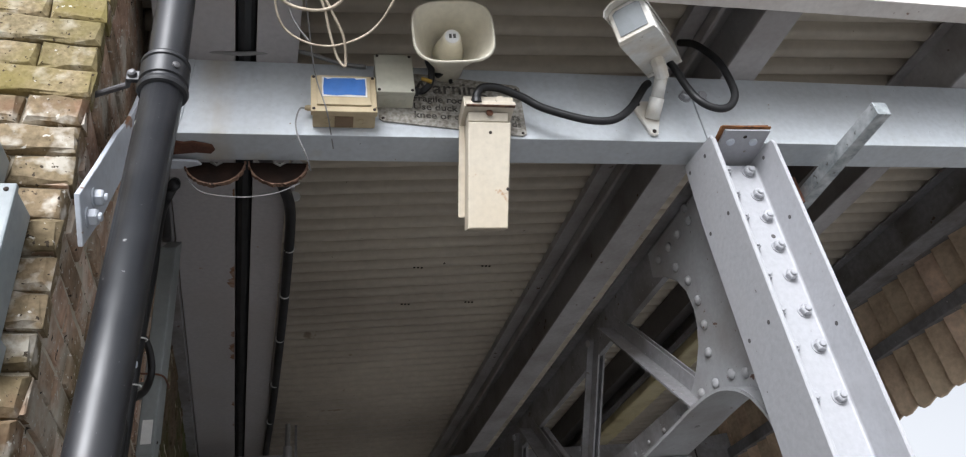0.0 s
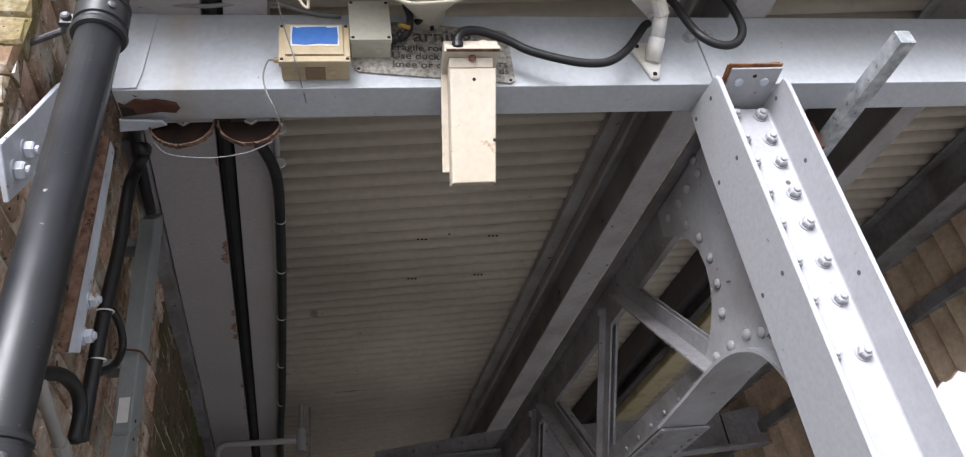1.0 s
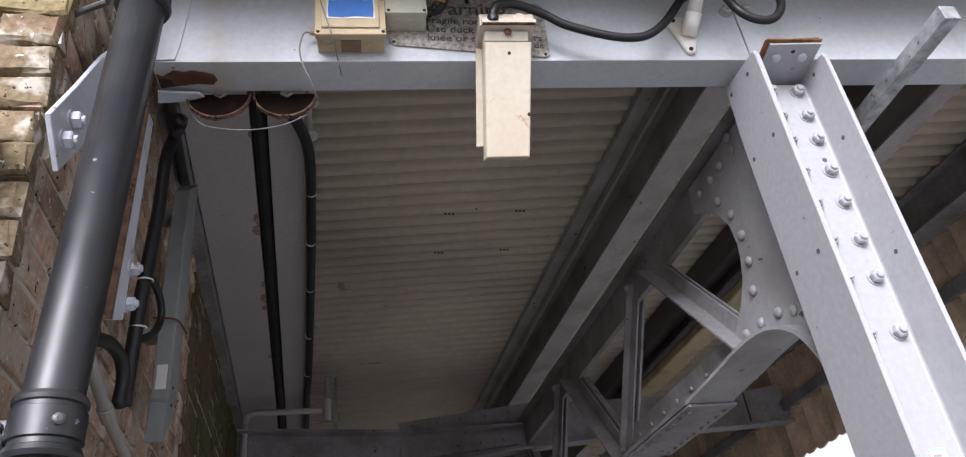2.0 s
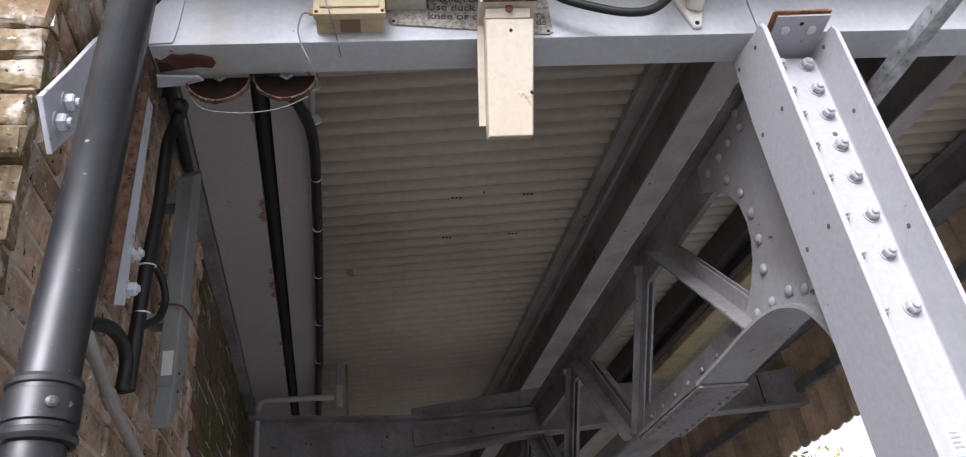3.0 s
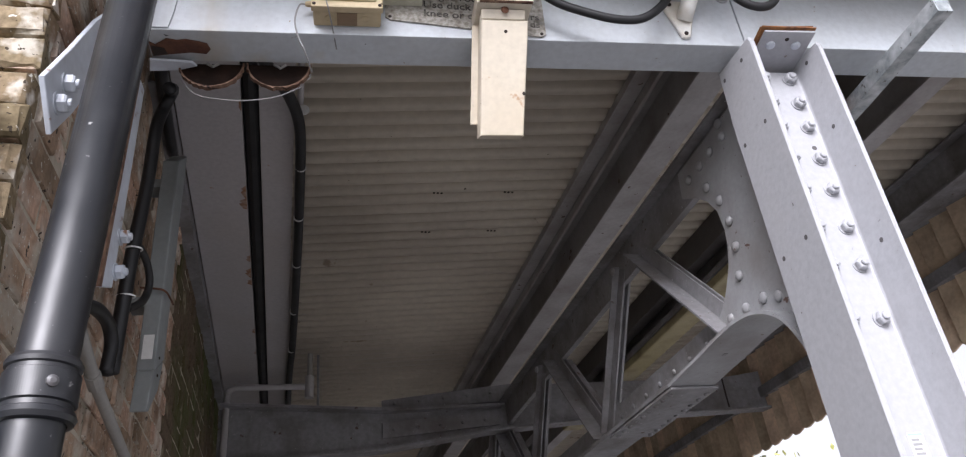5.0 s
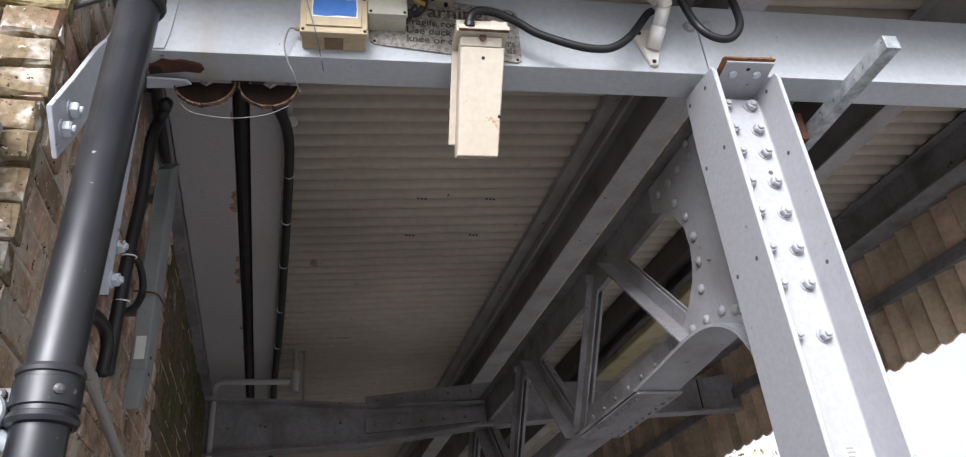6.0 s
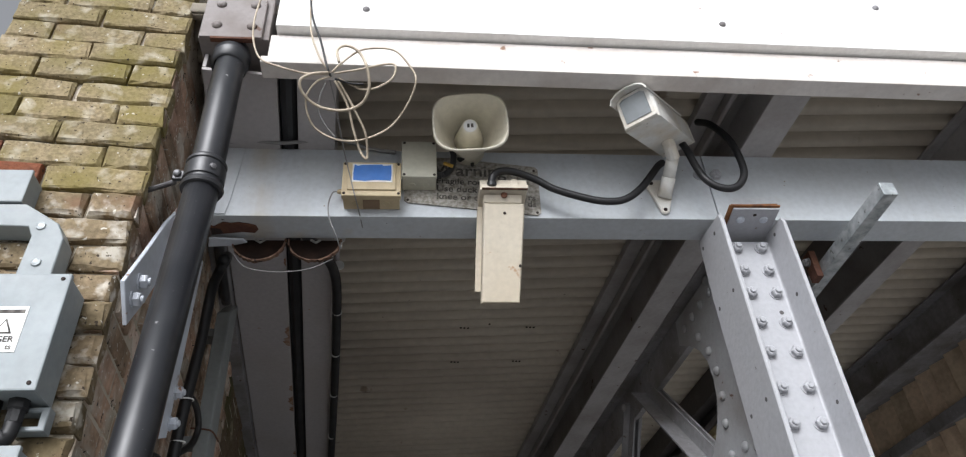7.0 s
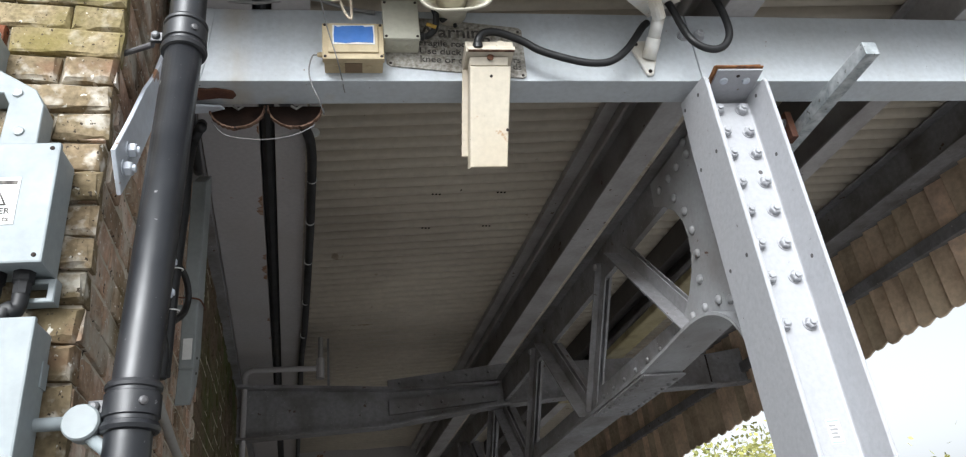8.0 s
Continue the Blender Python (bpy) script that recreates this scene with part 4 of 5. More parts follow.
WY = 1.388
wire("loose_wire", "cream coated wire hanging over fascia", [(-0.592, 3.60), (-0.590, 3.443), (-0.580, 3.322), (-0.551, 3.221), (-0.518, 3.155)], 0.0028, M_WIRE, WY)
wire("loose_wire", "dark wire hanging over fascia", [(-0.600, 3.56), (-0.584, 3.402), (-0.551, 3.284), (-0.529, 3.186), (-0.515, 3.14)], 0.0032, M_RUBBER, WY)
wire("loose_wire", "cream wire drooping from gutter end", [(-0.728, 3.50), (-0.737, 3.433), (-0.740, 3.351), (-0.731, 3.274), (-0.705, 3.205), (-0.650, 3.174), (-0.585, 3.152), (-0.522, 3.150)], 0.0028, M_WIRE, WY)
wire("coiled_wire", "thick cream wire coiled in loose loop", [(-0.522, 3.157), (-0.569, 3.148), (-0.592, 3.107), (-0.576, 3.055), (-0.536, 3.023), (-0.474, 3.011), (-0.429, 3.039), (-0.413, 3.097), (-0.422, 3.179), (-0.446, 3.240), (-0.480, 3.263), (-0.503, 3.237), (-0.496, 3.192)], 0.0040, M_WIRE, WY - 0.006, 0.006, 2)
wire("coiled_wire", "pale wire in one wide loose loop", [(-0.516, 3.143), (-0.551, 3.125), (-0.573, 3.066), (-0.564, 3.000), (-0.537, 2.948), (-0.482, 2.908), (-0.423, 2.910), (-0.357, 2.965), (-0.312, 3.044), (-0.290, 3.138), (-0.310, 3.210), (-0.347, 3.258), (-0.398, 3.273), (-0.447, 3.252), (-0.493, 3.200), (-0.514, 3.158)], 0.0028, M_WIRE, WY + 0.004, 0.006, 3)
wire("coiled_wire", "pale wire in small drooping loop", [(-0.506, 3.151), (-0.443, 3.166), (-0.379, 3.194), (-0.346, 3.188), (-0.353, 3.135), (-0.392, 3.102), (-0.432, 3.100), (-0.464, 3.117), (-0.497, 3.139)], 0.0030, M_WIRE, WY, 0.006, 4)
wire("loose_wire", "pale wire bent into a hanging hairpin", [(-0.504, 3.127), (-0.467, 3.037), (-0.448, 2.951), (-0.429, 2.879), (-0.413, 2.850), (-0.410, 2.870), (-0.417, 2.931), (-0.443, 3.005), (-0.469, 3.071), (-0.496, 3.128)], 0.0034, M_WIRE, WY, 0.004, 5)
wire("loose_wire", "thin frayed brown wire end", [(-0.528, 3.126), (-0.539, 3.068), (-0.538, 3.012), (-0.516, 2.959), (-0.490, 2.918)], 0.0022, M_GREYWIRE, WY + 0.004, 0.004, 6)
wire("loose_wire", "short black wire stub", [(-0.505, 3.134), (-0.464, 3.117), (-0.427, 3.115)], 0.003, M_RUBBER, WY)
t_ = holder("hanging_wire", "thin dark wire hanging past box to beam underside", "wire", group="loose wires")
part("strand", tube(spline([(-0.515, 1.42, 3.16), (-0.505, 1.52, 3.16), (-0.494, 1.66, 3.15), (-0.482, 1.735, 3.128), (-0.458, 1.738, 3.025), (-0.445, 1.818, 3.010), (-0.438, 1.87, 3.000)], 8), 0.002, 6), M_GREYWIRE, t_)
t_ = holder("hanging_wire", "thin pale grey wire curling from box to underside", "wire", group="loose wires")
part("strand", tube(spline([(-0.512, 1.795, 3.08), (-0.528, 1.79, 3.07), (-0.538, 1.79, 3.02), (-0.530, 1.795, 2.97), (-0.512, 1.81, 2.93), (-0.50, 1.86, 2.915), (-0.505, 1.93, 2.985)], 8), 0.0022, 8), M_GREYWIRE, t_, smooth=True)
t_ = holder("beam_cable", "grey cable lying along beam top", "cable")
part("strand", tube(spline([(-0.86, 1.80, 3.284), (-0.80, 1.795, 3.288), (-0.70, 1.79, 3.275), (-0.62, 1.79, 3.285), (-0.53, 1.80, 3.305), (-0.42, 1.81, 3.275), (-0.34, 1.81, 3.262)], 8), 0.006, 8), M_GREYWIRE, t_, smooth=True)

# ---- galvanised bar and cap plate ----
bar = holder("strut_bar", "galvanised steel square bar bolted below beam", "bar")
part("tube", box((1.074, 1.580, 2.912), (1.119, 2.15, 2.957), 0.002), M_GALV, bar)
part("clamp_plate", box((1.05, 1.985, 2.90), (1.073, 2.03, 3.004), 0.002), M_RUST, bar)
shared("nut", NUT_DULL, bar, pose(1.05, 2.008, 2.97) @ TO_LEFT)
part("end_lug", lathe([(0.012, 0), (0.012, 0.012)], 10, pose(1.119, 1.86, 2.95) @ TO_RIGHT), M_RUST, bar)
cap = holder("cap_plate", "layered rusty steel packing plates with bolts over column", "plate")
CAPM = pose(0.765, 1.735, 2.985, -4, 2, -3)
part("plate", box((-0.068, 0.004, -0.004), (0.076, 0.19, 0.003), 0.001, m=CAPM), M_STEEL, cap)
M_ORANGE = material("orange_rust", (0.30, 0.13, 0.045), 0.9, stain=(40.0, 0.5), stain_colour=(0.10, 0.04, 0.02), spots=(50.0, 0.64, (0.50, 0.45, 0.38)), bump=(70.0, 0.8))
part("packing", box((-0.078, -0.006, 0.0035), (0.077, 0.19, 0.0075), 0.0008, m=CAPM @ pose(0, 0, 0, 0, 0, 1)), M_ORANGE, cap)
part("packing", box((-0.080, -0.002, 0.0080), (0.070, 0.19, 0.0115), 0.0008, m=CAPM @ pose(0, 0, 0.001, 0, -1.2, -1)), M_ORANGE, cap)
for x in (-0.035, 0.038):
    shared("bolt_head", data_of(lathe([(0.013, 0), (0.012, 0.006), (0.006, 0.008)], 14), M_STRAP), cap, CAPM @ pose(x, 0.05, -0.004) @ DOWN)
part("hole", lathe([(0.006, 0), (0.006, 0.001)], 10, CAPM @ pose(0.005, 0.03, -0.004) @ DOWN), M_DARK, cap)

# ---- half-round rusty caps under the beam ----
M_BROWN = material("dark_brown_rust", (0.014, 0.009, 0.007), 0.95, spec=0.1, stain=(20.0, 0.3), stain_colour=(0.030, 0.016, 0.011), bump=(50.0, 0.7))
for cx in (-0.757, -0.588):
    hr = holder("half_round_cap", "rusty half-round metal cap with flaking rim", "cap", group="half-round caps")
    b = bmesh.new()
    out_, in_ = [], []
    for k in range(41):
        a = math.pi + math.pi * k / 40
        ro = 0.0815 + rnd.uniform(-0.003, 0.003)
        out_.append((cx + ro * math.cos(a), 3.003 + ro * math.sin(a)))
        in_.append((cx + 0.0775 * math.cos(a), 3.003 + 0.0775 * math.sin(a)))
    prism(out_ + in_[::-1], 1, 1.933, 1.947, b)
    part("rim", b, M_FLAKE, hr)
    part("end_plate", prism(in_, 1, 1.941, 1.946), M_BROWN, hr, "dark brown rusted plate")
    part("fixing", tube([(cx - 0.012, 1.938, 3.003), (cx + 0.004, 1.936, 2.990), (cx + 0.018, 1.938, 3.003)], 0.004, 6), M_CONDUIT, hr)
t_ = holder("hanging_wire", "thin grey wire looped under half-round caps", "wire", group="loose wires")
part("strand", tube(spline([(-0.83, 1.95, 2.955), (-0.79, 1.945, 2.905), (-0.72, 1.94, 2.885), (-0.66, 1.94, 2.884), (-0.59, 1.94, 2.898), (-0.53, 1.945, 2.935)], 8), 0.0017, 6), M_GREYWIRE, t_)
rp = holder("rust_scab", "flaking dark red rust scab on beam underside", "rust patch")
part("scab", prism([(-0.895, 1.862), (-0.882, 1.872), (-0.852, 1.850), (-0.828, 1.855), (-0.806, 1.851), (-0.775, 1.858), (-0.757, 1.865), (-0.752, 1.884), (-0.764, 1.900), (-0.80, 1.896), (-0.858, 1.905), (-0.895, 1.912)], 2, 2.999, 3.0045, bevel=0.001), M_RUST, rp)
part("dark_hole", prism([(-0.892, 1.872), (-0.862, 1.880), (-0.858, 1.900), (-0.892, 1.908)], 2, 2.9975, 2.9985), M_DARK, rp, "dark rusted-through hole")
part("torn_flange", prism([(-0.90, 1.905), (-0.80, 1.912), (-0.79, 1.928), (-0.84, 1.945), (-0.91, 1.95)], 2, 2.982, 2.990, bevel=0.002), M_STRAP, rp, "bent grey flange strip")
lp = holder("lap_plate", "pale grey lapped plate on beam end", "plate")
part("plate", prism([(-0.898, 3.008), (-0.842, 3.010), (-0.833, 3.06), (-0.814, 3.268), (-0.82, 3.277), (-0.898, 3.277)], 1, 1.8175, 1.8215, bevel=0.001), M_BEAM, lp)

M_RUNRUST = material("rust_run", (0.23, 0.11, 0.05), 0.85, stain=(40.0, 0.4), stain_colour=(0.36, 0.30, 0.26))
rs = runner("rust_stain", "orange-brown rust stains along soffit flat edge", "stain")
for v, w_, d in ((1.17, 0.020, 0.05), (1.25, 0.030, 0.04), (1.70, 0.018, 0.03), (1.84, 0.026, 0.05), (1.93, 0.022, 0.03), (2.5, 0.015, 0.03), (2.8, 0.012, 0.02), (0.65, 0.008, 0.03)):
    q_ = random.Random(int(v * 100))
    part("stain", prism([(-1.463, v - d), (-1.463, v + d), (-1.463 - w_ * 0.5, v + d * q_.uniform(0.5, 0.9)), (-1.463 - w_, v + d * q_.uniform(-0.1, 0.4)), (-1.463 - w_ * 0.6, v + d * q_.uniform(-0.4, -0.1)), (-1.463 - w_ * 0.9, v - d * 0.5)], 2, 3.2786, 3.2796), M_RUNRUST, rs)

# ---- cables beside the soffit ----
def run_cable(label, pts, r, mat):
    ob = runner("soffit_cable", label, "cable", "soffit cables")
    part("sheath", tube(spline(pts, 8), r, 10), mat, ob, smooth=True)
    return ob


cb = run_cable("thick black cable bundle tied along soffit", [(-1.40, 0.10, 3.05), (-1.365, 0.28, 3.12), (-1.305, 0.50, 3.20), (-1.270, 0.72, 3.245), (-1.262, 1.1, 3.255), (-1.260, 1.6, 3.255), (-1.265, 2.6, 3.255), (-1.278, 3.4, 3.255), (-1.278, 6.0, 3.255)], 0.019, M_RUBBER)
for v in (0.45, 0.62, 0.95, 1.3, 1.7, 2.2, 2.7):
    part("cable_tie", lathe([(0.0205, -0.003), (0.0205, 0.003)], 12, pose(-1.262 - 0.008 * max(v - 1.6, 0), v, 3.2545) @ TO_FRONT), M_PAPER, cb)
run_cable("grey conduit beside soffit flat", [(-1.272, 0.2, 3.290), (-1.272, 0.8, 3.290), (-1.274, 1.6, 3.290), (-1.285, 2.6, 3.290), (-1.285, 3.4, 3.290)], 0.011, M_SOFFIT)
run_cable("black cable from caps to wall", [(-1.60, 0.06, 3.02), (-1.65, 0.25, 3.13), (-1.68, 0.50, 3.20), (-1.69, 0.85, 3.215)], 0.018, M_RUBBER)

# ---- wall services ----
wc = holder("wall_cable", "black cables tied down brick wall", "cable")
part("sheath", tube(spline([(-0.87, 2.0, 2.97), (-0.90, 2.14, 3.08), (-0.93, 2.185, 3.05), (-0.935, 2.158, 2.956), (-0.935, 2.148, 2.767), (-0.935, 2.108, 2.544), (-0.935, 2.093, 2.407), (-0.935, 2.080, 2.225)], 8), 0.017, 10), M_RUBBER, wc, smooth=True)
part("loop", tube(spline([(-0.935, 2.115, 2.575), (-0.925, 2.19, 2.565), (-0.922, 2.238, 2.520), (-0.925, 2.205, 2.455), (-0.93, 2.10, 2.385)], 8), 0.010, 8), M_RUBBER, wc, smooth=True)
for y, z in ((2.106, 2.55), (2.10, 2.42)):
    part("cable_tie", tube([(-0.933 + 0.0195 * math.cos(a), y + 0.0215 * math.sin(a), z + 0.004 * math.sin(a)) for a in [k * math.pi / 8 for k in range(17)]], 0.0022, 6), M_PAPER, wc)
wc = holder("wall_cable", "short black cable bent over on brick wall", "cable")
part("sheath", tube(spline([(-0.945, 1.78, 2.24), (-0.935, 1.833, 2.274), (-0.93, 1.914, 2.302), (-0.93, 1.999, 2.304), (-0.93, 2.036, 2.27), (-0.932, 2.033, 2.205)], 8), 0.015, 10), M_RUBBER, wc, smooth=True)
wc = holder("wall_conduit", "grey steel conduit slanting across brick wall", "conduit")
part("conduit", tube([(-0.94, 1.78, 2.275), (-0.94, 1.867, 2.235), (-0.945, 2.012, 2.181), (-0.955, 2.215, 2.141), (-0.97, 2.419, 2.112), (-0.99, 2.9, 2.04)], 0.013, 12), M_CONDUIT, wc, smooth=True)
part("coupling", tube([(-0.9445, 1.99, 2.189), (-0.9455, 2.03, 2.176)], 0.017, 12), M_CONDUIT, wc)
tr = holder("cable_trunking", "dark grey metal cable trunking with small white label", "trunking")
part("body", prism([(2.420, 3.035), (2.420, 2.362), (2.425, 2.352), (2.512, 2.415), (2.515, 3.12)], 0, -0.978, -0.931, bevel=0.003), M_TRUNK, tr)
part("end_cap", prism([(2.418, 2.350), (2.400, 2.236), (2.420, 2.240), (2.490, 2.320), (2.513, 2.412)], 0, -0.976, -0.933, bevel=0.002), M_TRUNK, tr)
part("label", box((-0.968, 2.4188, 2.385), (-0.940, 2.4198, 2.455)), M_PAPER, tr, "blank white label")
part("stand_off", box((-1.03, 2.44, 2.55), (-0.979, 2.50, 2.58)), M_TRUNK, tr)
part("stand_off", box((-1.03, 2.44, 2.95), (-0.979, 2.50, 2.98)), M_TRUNK, tr)
for z in (2.400, 2.350):
    shared("screw", SCREW, tr, pose(-0.931, 2.455, z) @ TO_RIGHT)
part("tie_wire", tube(spline([(-0.99, 2.40, 2.59), (-0.93, 2.41, 2.585), (-0.922, 2.47, 2.585), (-0.93, 2.54, 2.60)], 6), 0.003, 6), M_RUST, tr)
ep = holder("service_pipe", "grey painted pipe with elbow beside cross beam", "pipe")
part("run", tube([(-1.120, 4.80, 1.8), (-1.117, 4.80, 3.055), (-1.108, 4.80, 3.092), (-1.075, 4.80, 3.110), (-0.68, 4.80, 3.098)], 0.018, 12), M_SOFFIT, ep, smooth=True)
part("tee", tube([(-0.657, 4.80, 3.030), (-0.655, 4.80, 3.160)], 0.026, 12), M_SOFFIT, ep)
part("riser", tube([(-0.655, 4.80, 3.160), (-0.653, 4.80, 3.30)], 0.016, 12), M_CONDUIT, ep)
part("side_bar", box((-0.615, 4.82, 2.99), (-0.600, 4.84, 3.30)), M_GIRDER, ep)

# ---- things on the wall end ----
en = holder("cable_enclosure", "pale grey steel electrical enclosure on brick wall end", "enclosure")
part("body", box((-1.33, 1.372, 2.225), (-0.992, 1.452, 2.478), 0.004), M_GREYBOX, en)
part("lid", box((-1.334, 1.358, 2.221), (-0.988, 1.371, 2.482), 0.004), M_GREYBOX, en)
lb = part("warning_label", box((-1.18, 1.3565, 2.300), (-1.048, 1.3578, 2.402), 0), M_PAPER, en, "white warning label with black print")
part("triangle", prism([(-1.10, 2.340), (-1.065, 2.340), (-1.0825, 2.375)], 1, 1.3558, 1.3564), M_INK, lb)
part("triangle_field", prism([(-1.0945, 2.3435), (-1.0705, 2.3435), (-1.0825, 2.368)], 1, 1.3552, 1.3557), M_PAPER, lb)
part("print_bar", box((-1.17, 1.3558, 2.386), (-1.053, 1.3564, 2.394)), M_INK, lb)
lettering("DANGER", -1.130, 2.322, 0.018, lb, y=1.3557)
lettering("ts", -1.068, 2.306, 0.016, lb, y=1.3557)
for x, z in ((-1.003, 2.468), (-1.003, 2.236)):
    shared("screw", SCREW, en, pose(x, 1.358, z) @ TO_FRONT)
for x in (-1.035, -1.085):
    part("gland", lathe([(0.020, 0), (0.020, 0.018), (0.016, 0.022), (0.016, 0.045)], 8, pose(x, 1.412, 2.225) @ DOWN), M_RUBBER, en)
    part("cable", tube(spline([(x, 1.412, 2.19), (x - 0.004, 1.412, 2.15), (x - 0.03, 1.405, 2.10), (x - 0.05, 1.40, 1.6)], 6), 0.015, 10), M_RUBBER, en, smooth=True)
br = holder("fixing_bracket", "pale grey painted chamfered steel fixing bracket with screws", "bracket")
part("plate", prism([(-1.36, 2.695), (-1.153, 2.695), (-1.07, 2.640), (-1.050, 2.600), (-1.050, 2.49), (-1.122, 2.49), (-1.118, 2.605), (-1.132, 2.632), (-1.36, 2.64)], 1, 1.395, 1.452, bevel=0.002), M_GREYBOX, br)
for x, z in ((-1.105, 2.632), (-1.088, 2.535)):
    part("screw_head", lathe([(0.011, 0), (0.010, 0.004), (0.004, 0.006)], 14, pose(x, 1.395, z) @ TO_FRONT), M_GALV, br)
ub = holder("small_enclosure", "small pale grey steel box on brick wall end", "enclosure")
part("body", box((-1.36, 1.400, 2.70), (-1.166, 1.455, 2.79), 0.003), M_GREYBOX, ub)
part("lid", box((-1.363, 1.390, 2.698), (-1.163, 1.399, 2.793), 0.003), M_GREYBOX, ub)
for zc in (2.194, 2.032):
    cl = holder("cable_cleat", "grey moulded cable cleat on brick wall", "cleat", group="cable cleats")
    part("frame", prism([(-1.045, zc - 0.024), (-0.983, zc - 0.024), (-0.983, zc + 0.024), (-1.045, zc + 0.024), (-1.045, zc + 0.014), (-0.997, zc + 0.014), (-0.997, zc - 0.014), (-1.045, zc - 0.014)], 1, 1.425, 1.456, bevel=0.002), M_GREYBOX, cl)
lo = holder("lower_enclosure", "pale grey steel lower electrical enclosure on brick", "enclosure")
part("body", box((-1.33, 1.372, 1.75), (-0.985, 1.452, 2.112), 0.004), M_GREYBOX, lo)
part("lid", box((-1.334, 1.358, 1.746), (-0.981, 1.371, 2.116), 0.004), M_GREYBOX, lo)
cj = holder("conduit_box", "grey round conduit junction box with conduits", "conduit box")
part("round_box", lathe([(0.030, 0), (0.032, 0.004), (0.032, 0.034), (0.029, 0.038)], 24, pose(-0.905, 1.452, 1.938) @ TO_FRONT), M_GREYBOX, cj)
part("conduit", tube([(-1.2, 1.435, 1.945), (-0.935, 1.435, 1.942)], 0.012, 12), M_GREYBOX, cj, smooth=True)
part("conduit", tube([(-0.892, 1.435, 1.915), (-0.852, 1.437, 1.88), (-0.84, 1.44, 1.8)], 0.012, 12), M_GREYBOX, cj, smooth=True)

# ---- batten lamp behind the girder ----
bt = runner("batten_light", "yellowed unlit tube light batten fixed under roof joist", "light fitting", "", (0.918, 0, 0))
part("diffuser", box((-0.072, 1.52, 3.195), (0.072, 4.3, 3.245), 0.014), M_YELLOW, bt)
part("spine", box((-0.078, 1.50, 3.246), (0.078, 4.32, 3.2795), 0.004), M_GIRDER, bt)
part("end_cap", box((-0.074, 1.46, 3.19), (0.074, 1.519, 3.275), 0.008), M_GALV, bt)
for k in range(5):
    part("cap_rib", box((-0.070, 1.456, 3.200 + 0.014 * k), (0.070, 1.4595, 3.206 + 0.014 * k)), M_PALE, bt)
pu = runner("purlin", "dark steel angle purlin under roof", "purlin")
M_DARKSTEEL = material("dark_steel", (0.10, 0.09, 0.085), 0.7, stain=(6.0, 0.2))
part("angle", box((0.800, 0.3, 3.36), (0.810, 7.3, 3.50)), M_DARKSTEEL, pu)
part("angle_foot", box((0.811, 0.3, 3.36), (0.88, 7.3, 3.37)), M_DARKSTEEL, pu)

# ---- sticker and marks ----
st = holder("sticker", "small torn white and blue sticker on column web", "sticker")
part("paper", box((0.768, 1.8645, 1.866), (0.806, 1.8655, 1.929)), M_PAPER, st)
M_PALEBLUE = material("faded_blue_print", (0.35, 0.48, 0.60), 0.6)
M_FADED = material("faded_print", (0.30, 0.30, 0.30), 0.7)
for z0, z1 in ((1.922, 1.927), (1.868, 1.872)):
    part("blue_band", box((0.770, 1.8638, z0), (0.804, 1.8644, z1)), M_PALEBLUE, st)
for k in range(4):
    part("print_bar", box((0.774, 1.8638, 1.880 + 0.010 * k), (0.797 - 0.004 * (k % 2), 1.8644, 1.886 + 0.010 * k)), M_FADED, st)
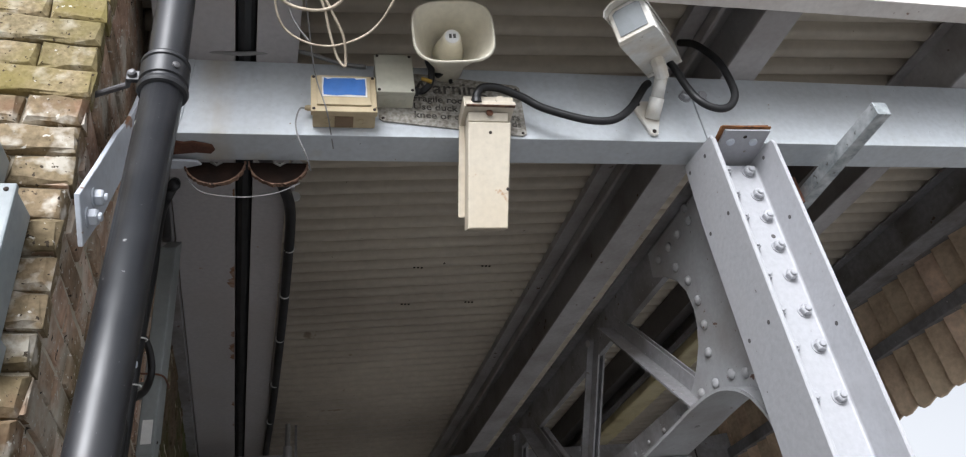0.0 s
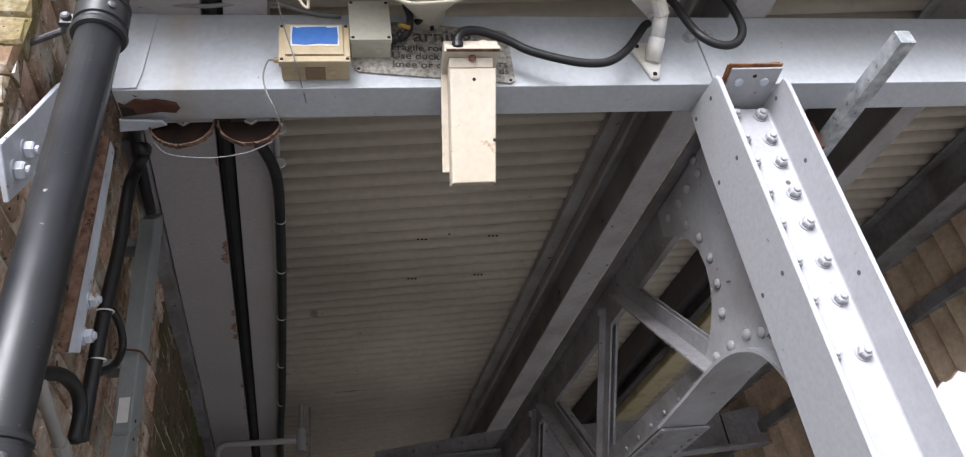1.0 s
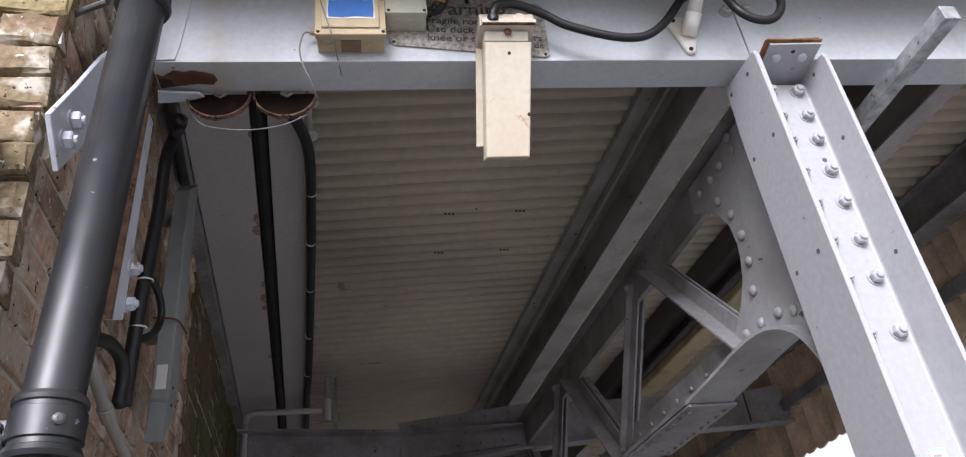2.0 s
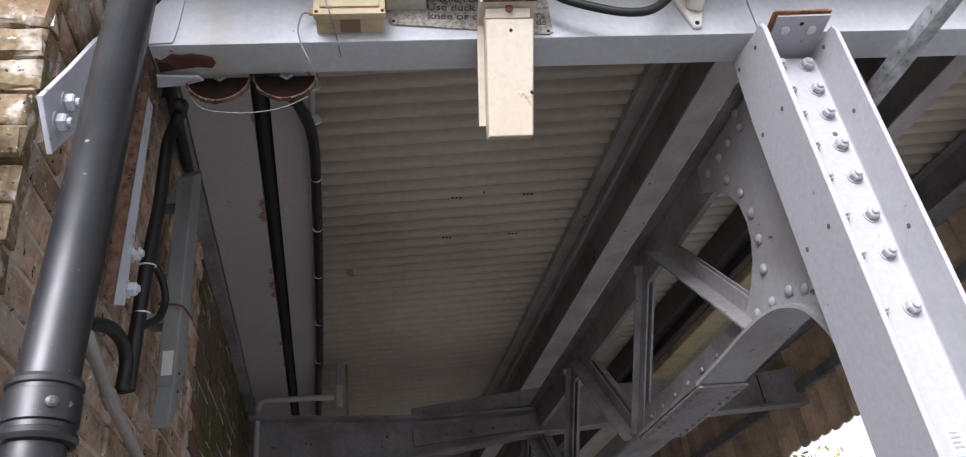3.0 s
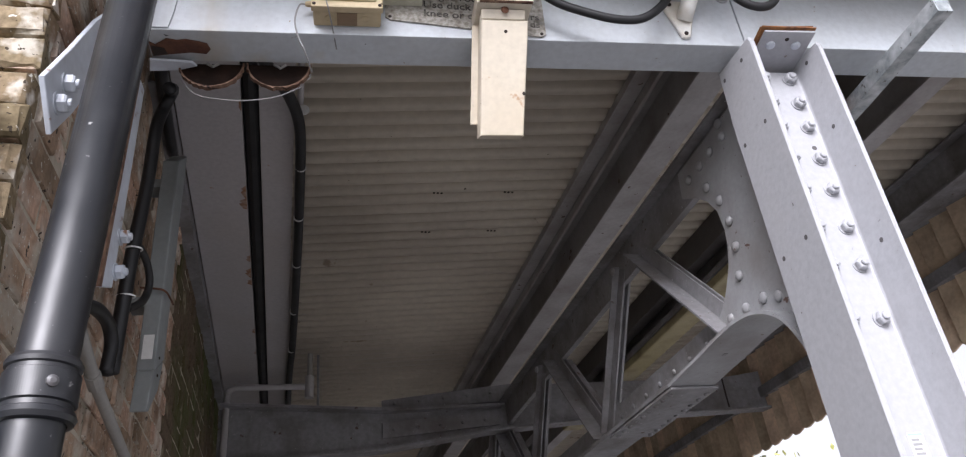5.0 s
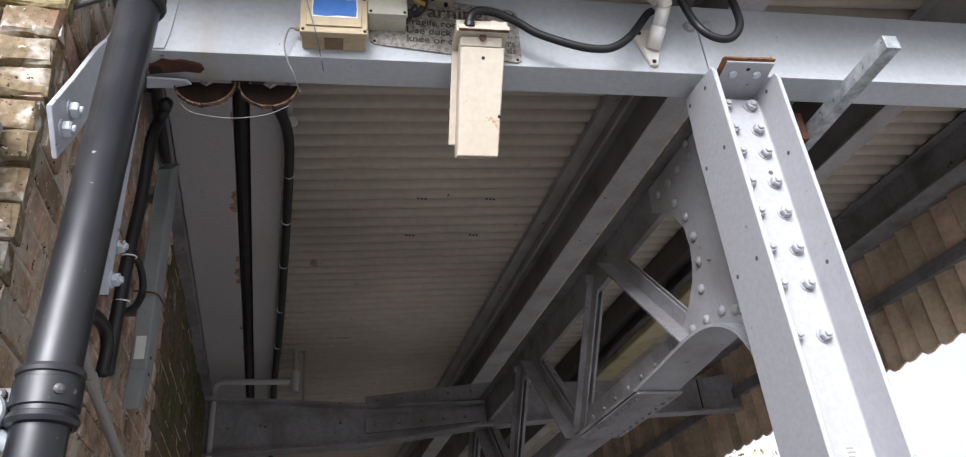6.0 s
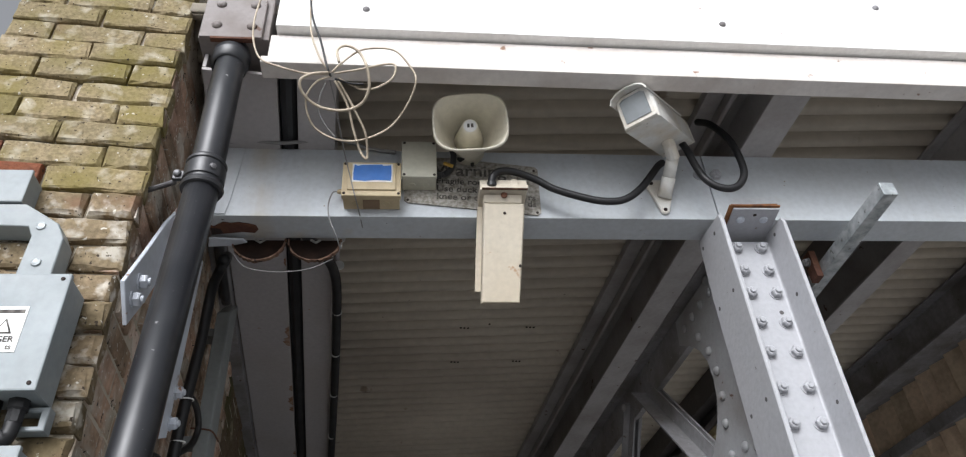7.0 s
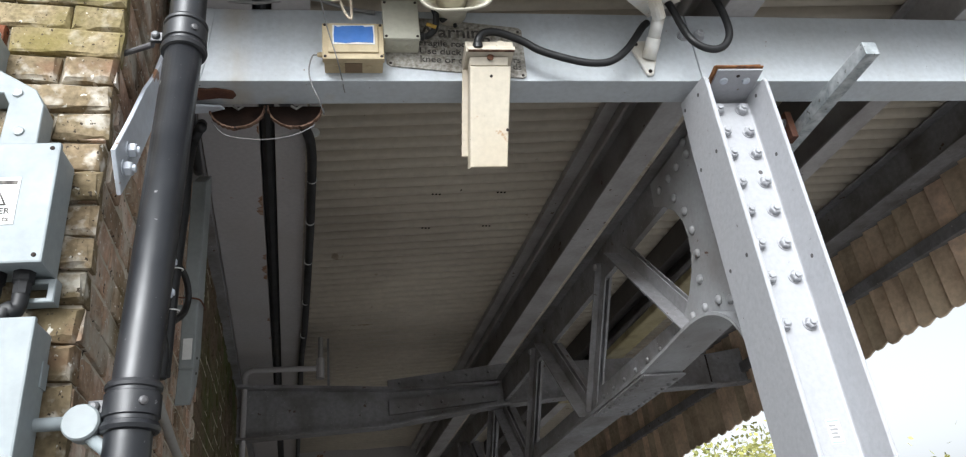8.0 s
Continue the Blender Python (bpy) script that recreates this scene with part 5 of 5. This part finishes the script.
fx = runner("roof_fixings", "rows of small bolts through roof sheeting", "bolts")
for u, v in ((-0.66, 1.45), (-0.33, 1.42), (-0.66, 1.80), (-0.33, 1.77)):
    for k in range(3):
        shared("bolt", SCREW, fx, pose(u + 0.018 * k, v, 3.503) @ DOWN @ Matrix.Scale(1.3, 4))

# ---- trees beyond the open side ----
def tree(x, y, height, seed):
    q = random.Random(seed)
    t = holder("tree", "pale green tree in spring leaf beyond canopy", "tree", pose(x, y, 0), "trees")
    b = bmesh.new()
    tube(spline([(0, 0, 0), (0.1, 0, height * 0.3), (0, 0.1, height * 0.6), (0.05, 0, height * 0.9)], 3), 0.10, 8, b)
    for k in range(9):
        a, z = q.uniform(0, 6.28), height * q.uniform(0.35, 0.75)
        r = q.uniform(0.7, 1.4) * height * 0.22
        tube([(0.03, 0.03, z), (r * 0.5 * math.cos(a), r * 0.5 * math.sin(a), z + 0.2 * r), (r * math.cos(a), r * math.sin(a), z + 0.6 * r)], 0.03, 6, b)
    part("trunk", b, M_BARK, t)
    pts, fcs = [], []
    clumps = [(q.gauss(0, 0.26) * height, q.gauss(0, 0.26) * height, height * (0.62 + q.gauss(0, 0.15)), q.uniform(0.25, 0.6)) for _ in range(130)]
    for cx, cy, cz, r in clumps:
        for _ in range(200):
            p = Vector((cx, cy, cz)) + Vector((q.gauss(0, 1), q.gauss(0, 1), q.gauss(0, 0.8))) * r * 0.5
            d, e = Vector((q.gauss(0, 1), q.gauss(0, 1), q.gauss(0, 1))).normalized() * 0.05, Vector((q.gauss(0, 1), q.gauss(0, 1), q.gauss(0, 1))).normalized() * 0.03
            i = len(pts)
            pts += [p - d, p + e, p + d, p - e]
            fcs.append((i, i + 1, i + 2, i + 3))
    me = bpy.data.meshes.new("crown")
    me.from_pydata(pts, [], fcs)
    me.materials.append(M_LEAF)
    c = new("crown", me)
    c.parent = t


tree(5.6, 12.5, 3.8, 1)
tree(8.9, 12.0, 2.9, 2)
tree(12.0, 12.5, 2.9, 3)
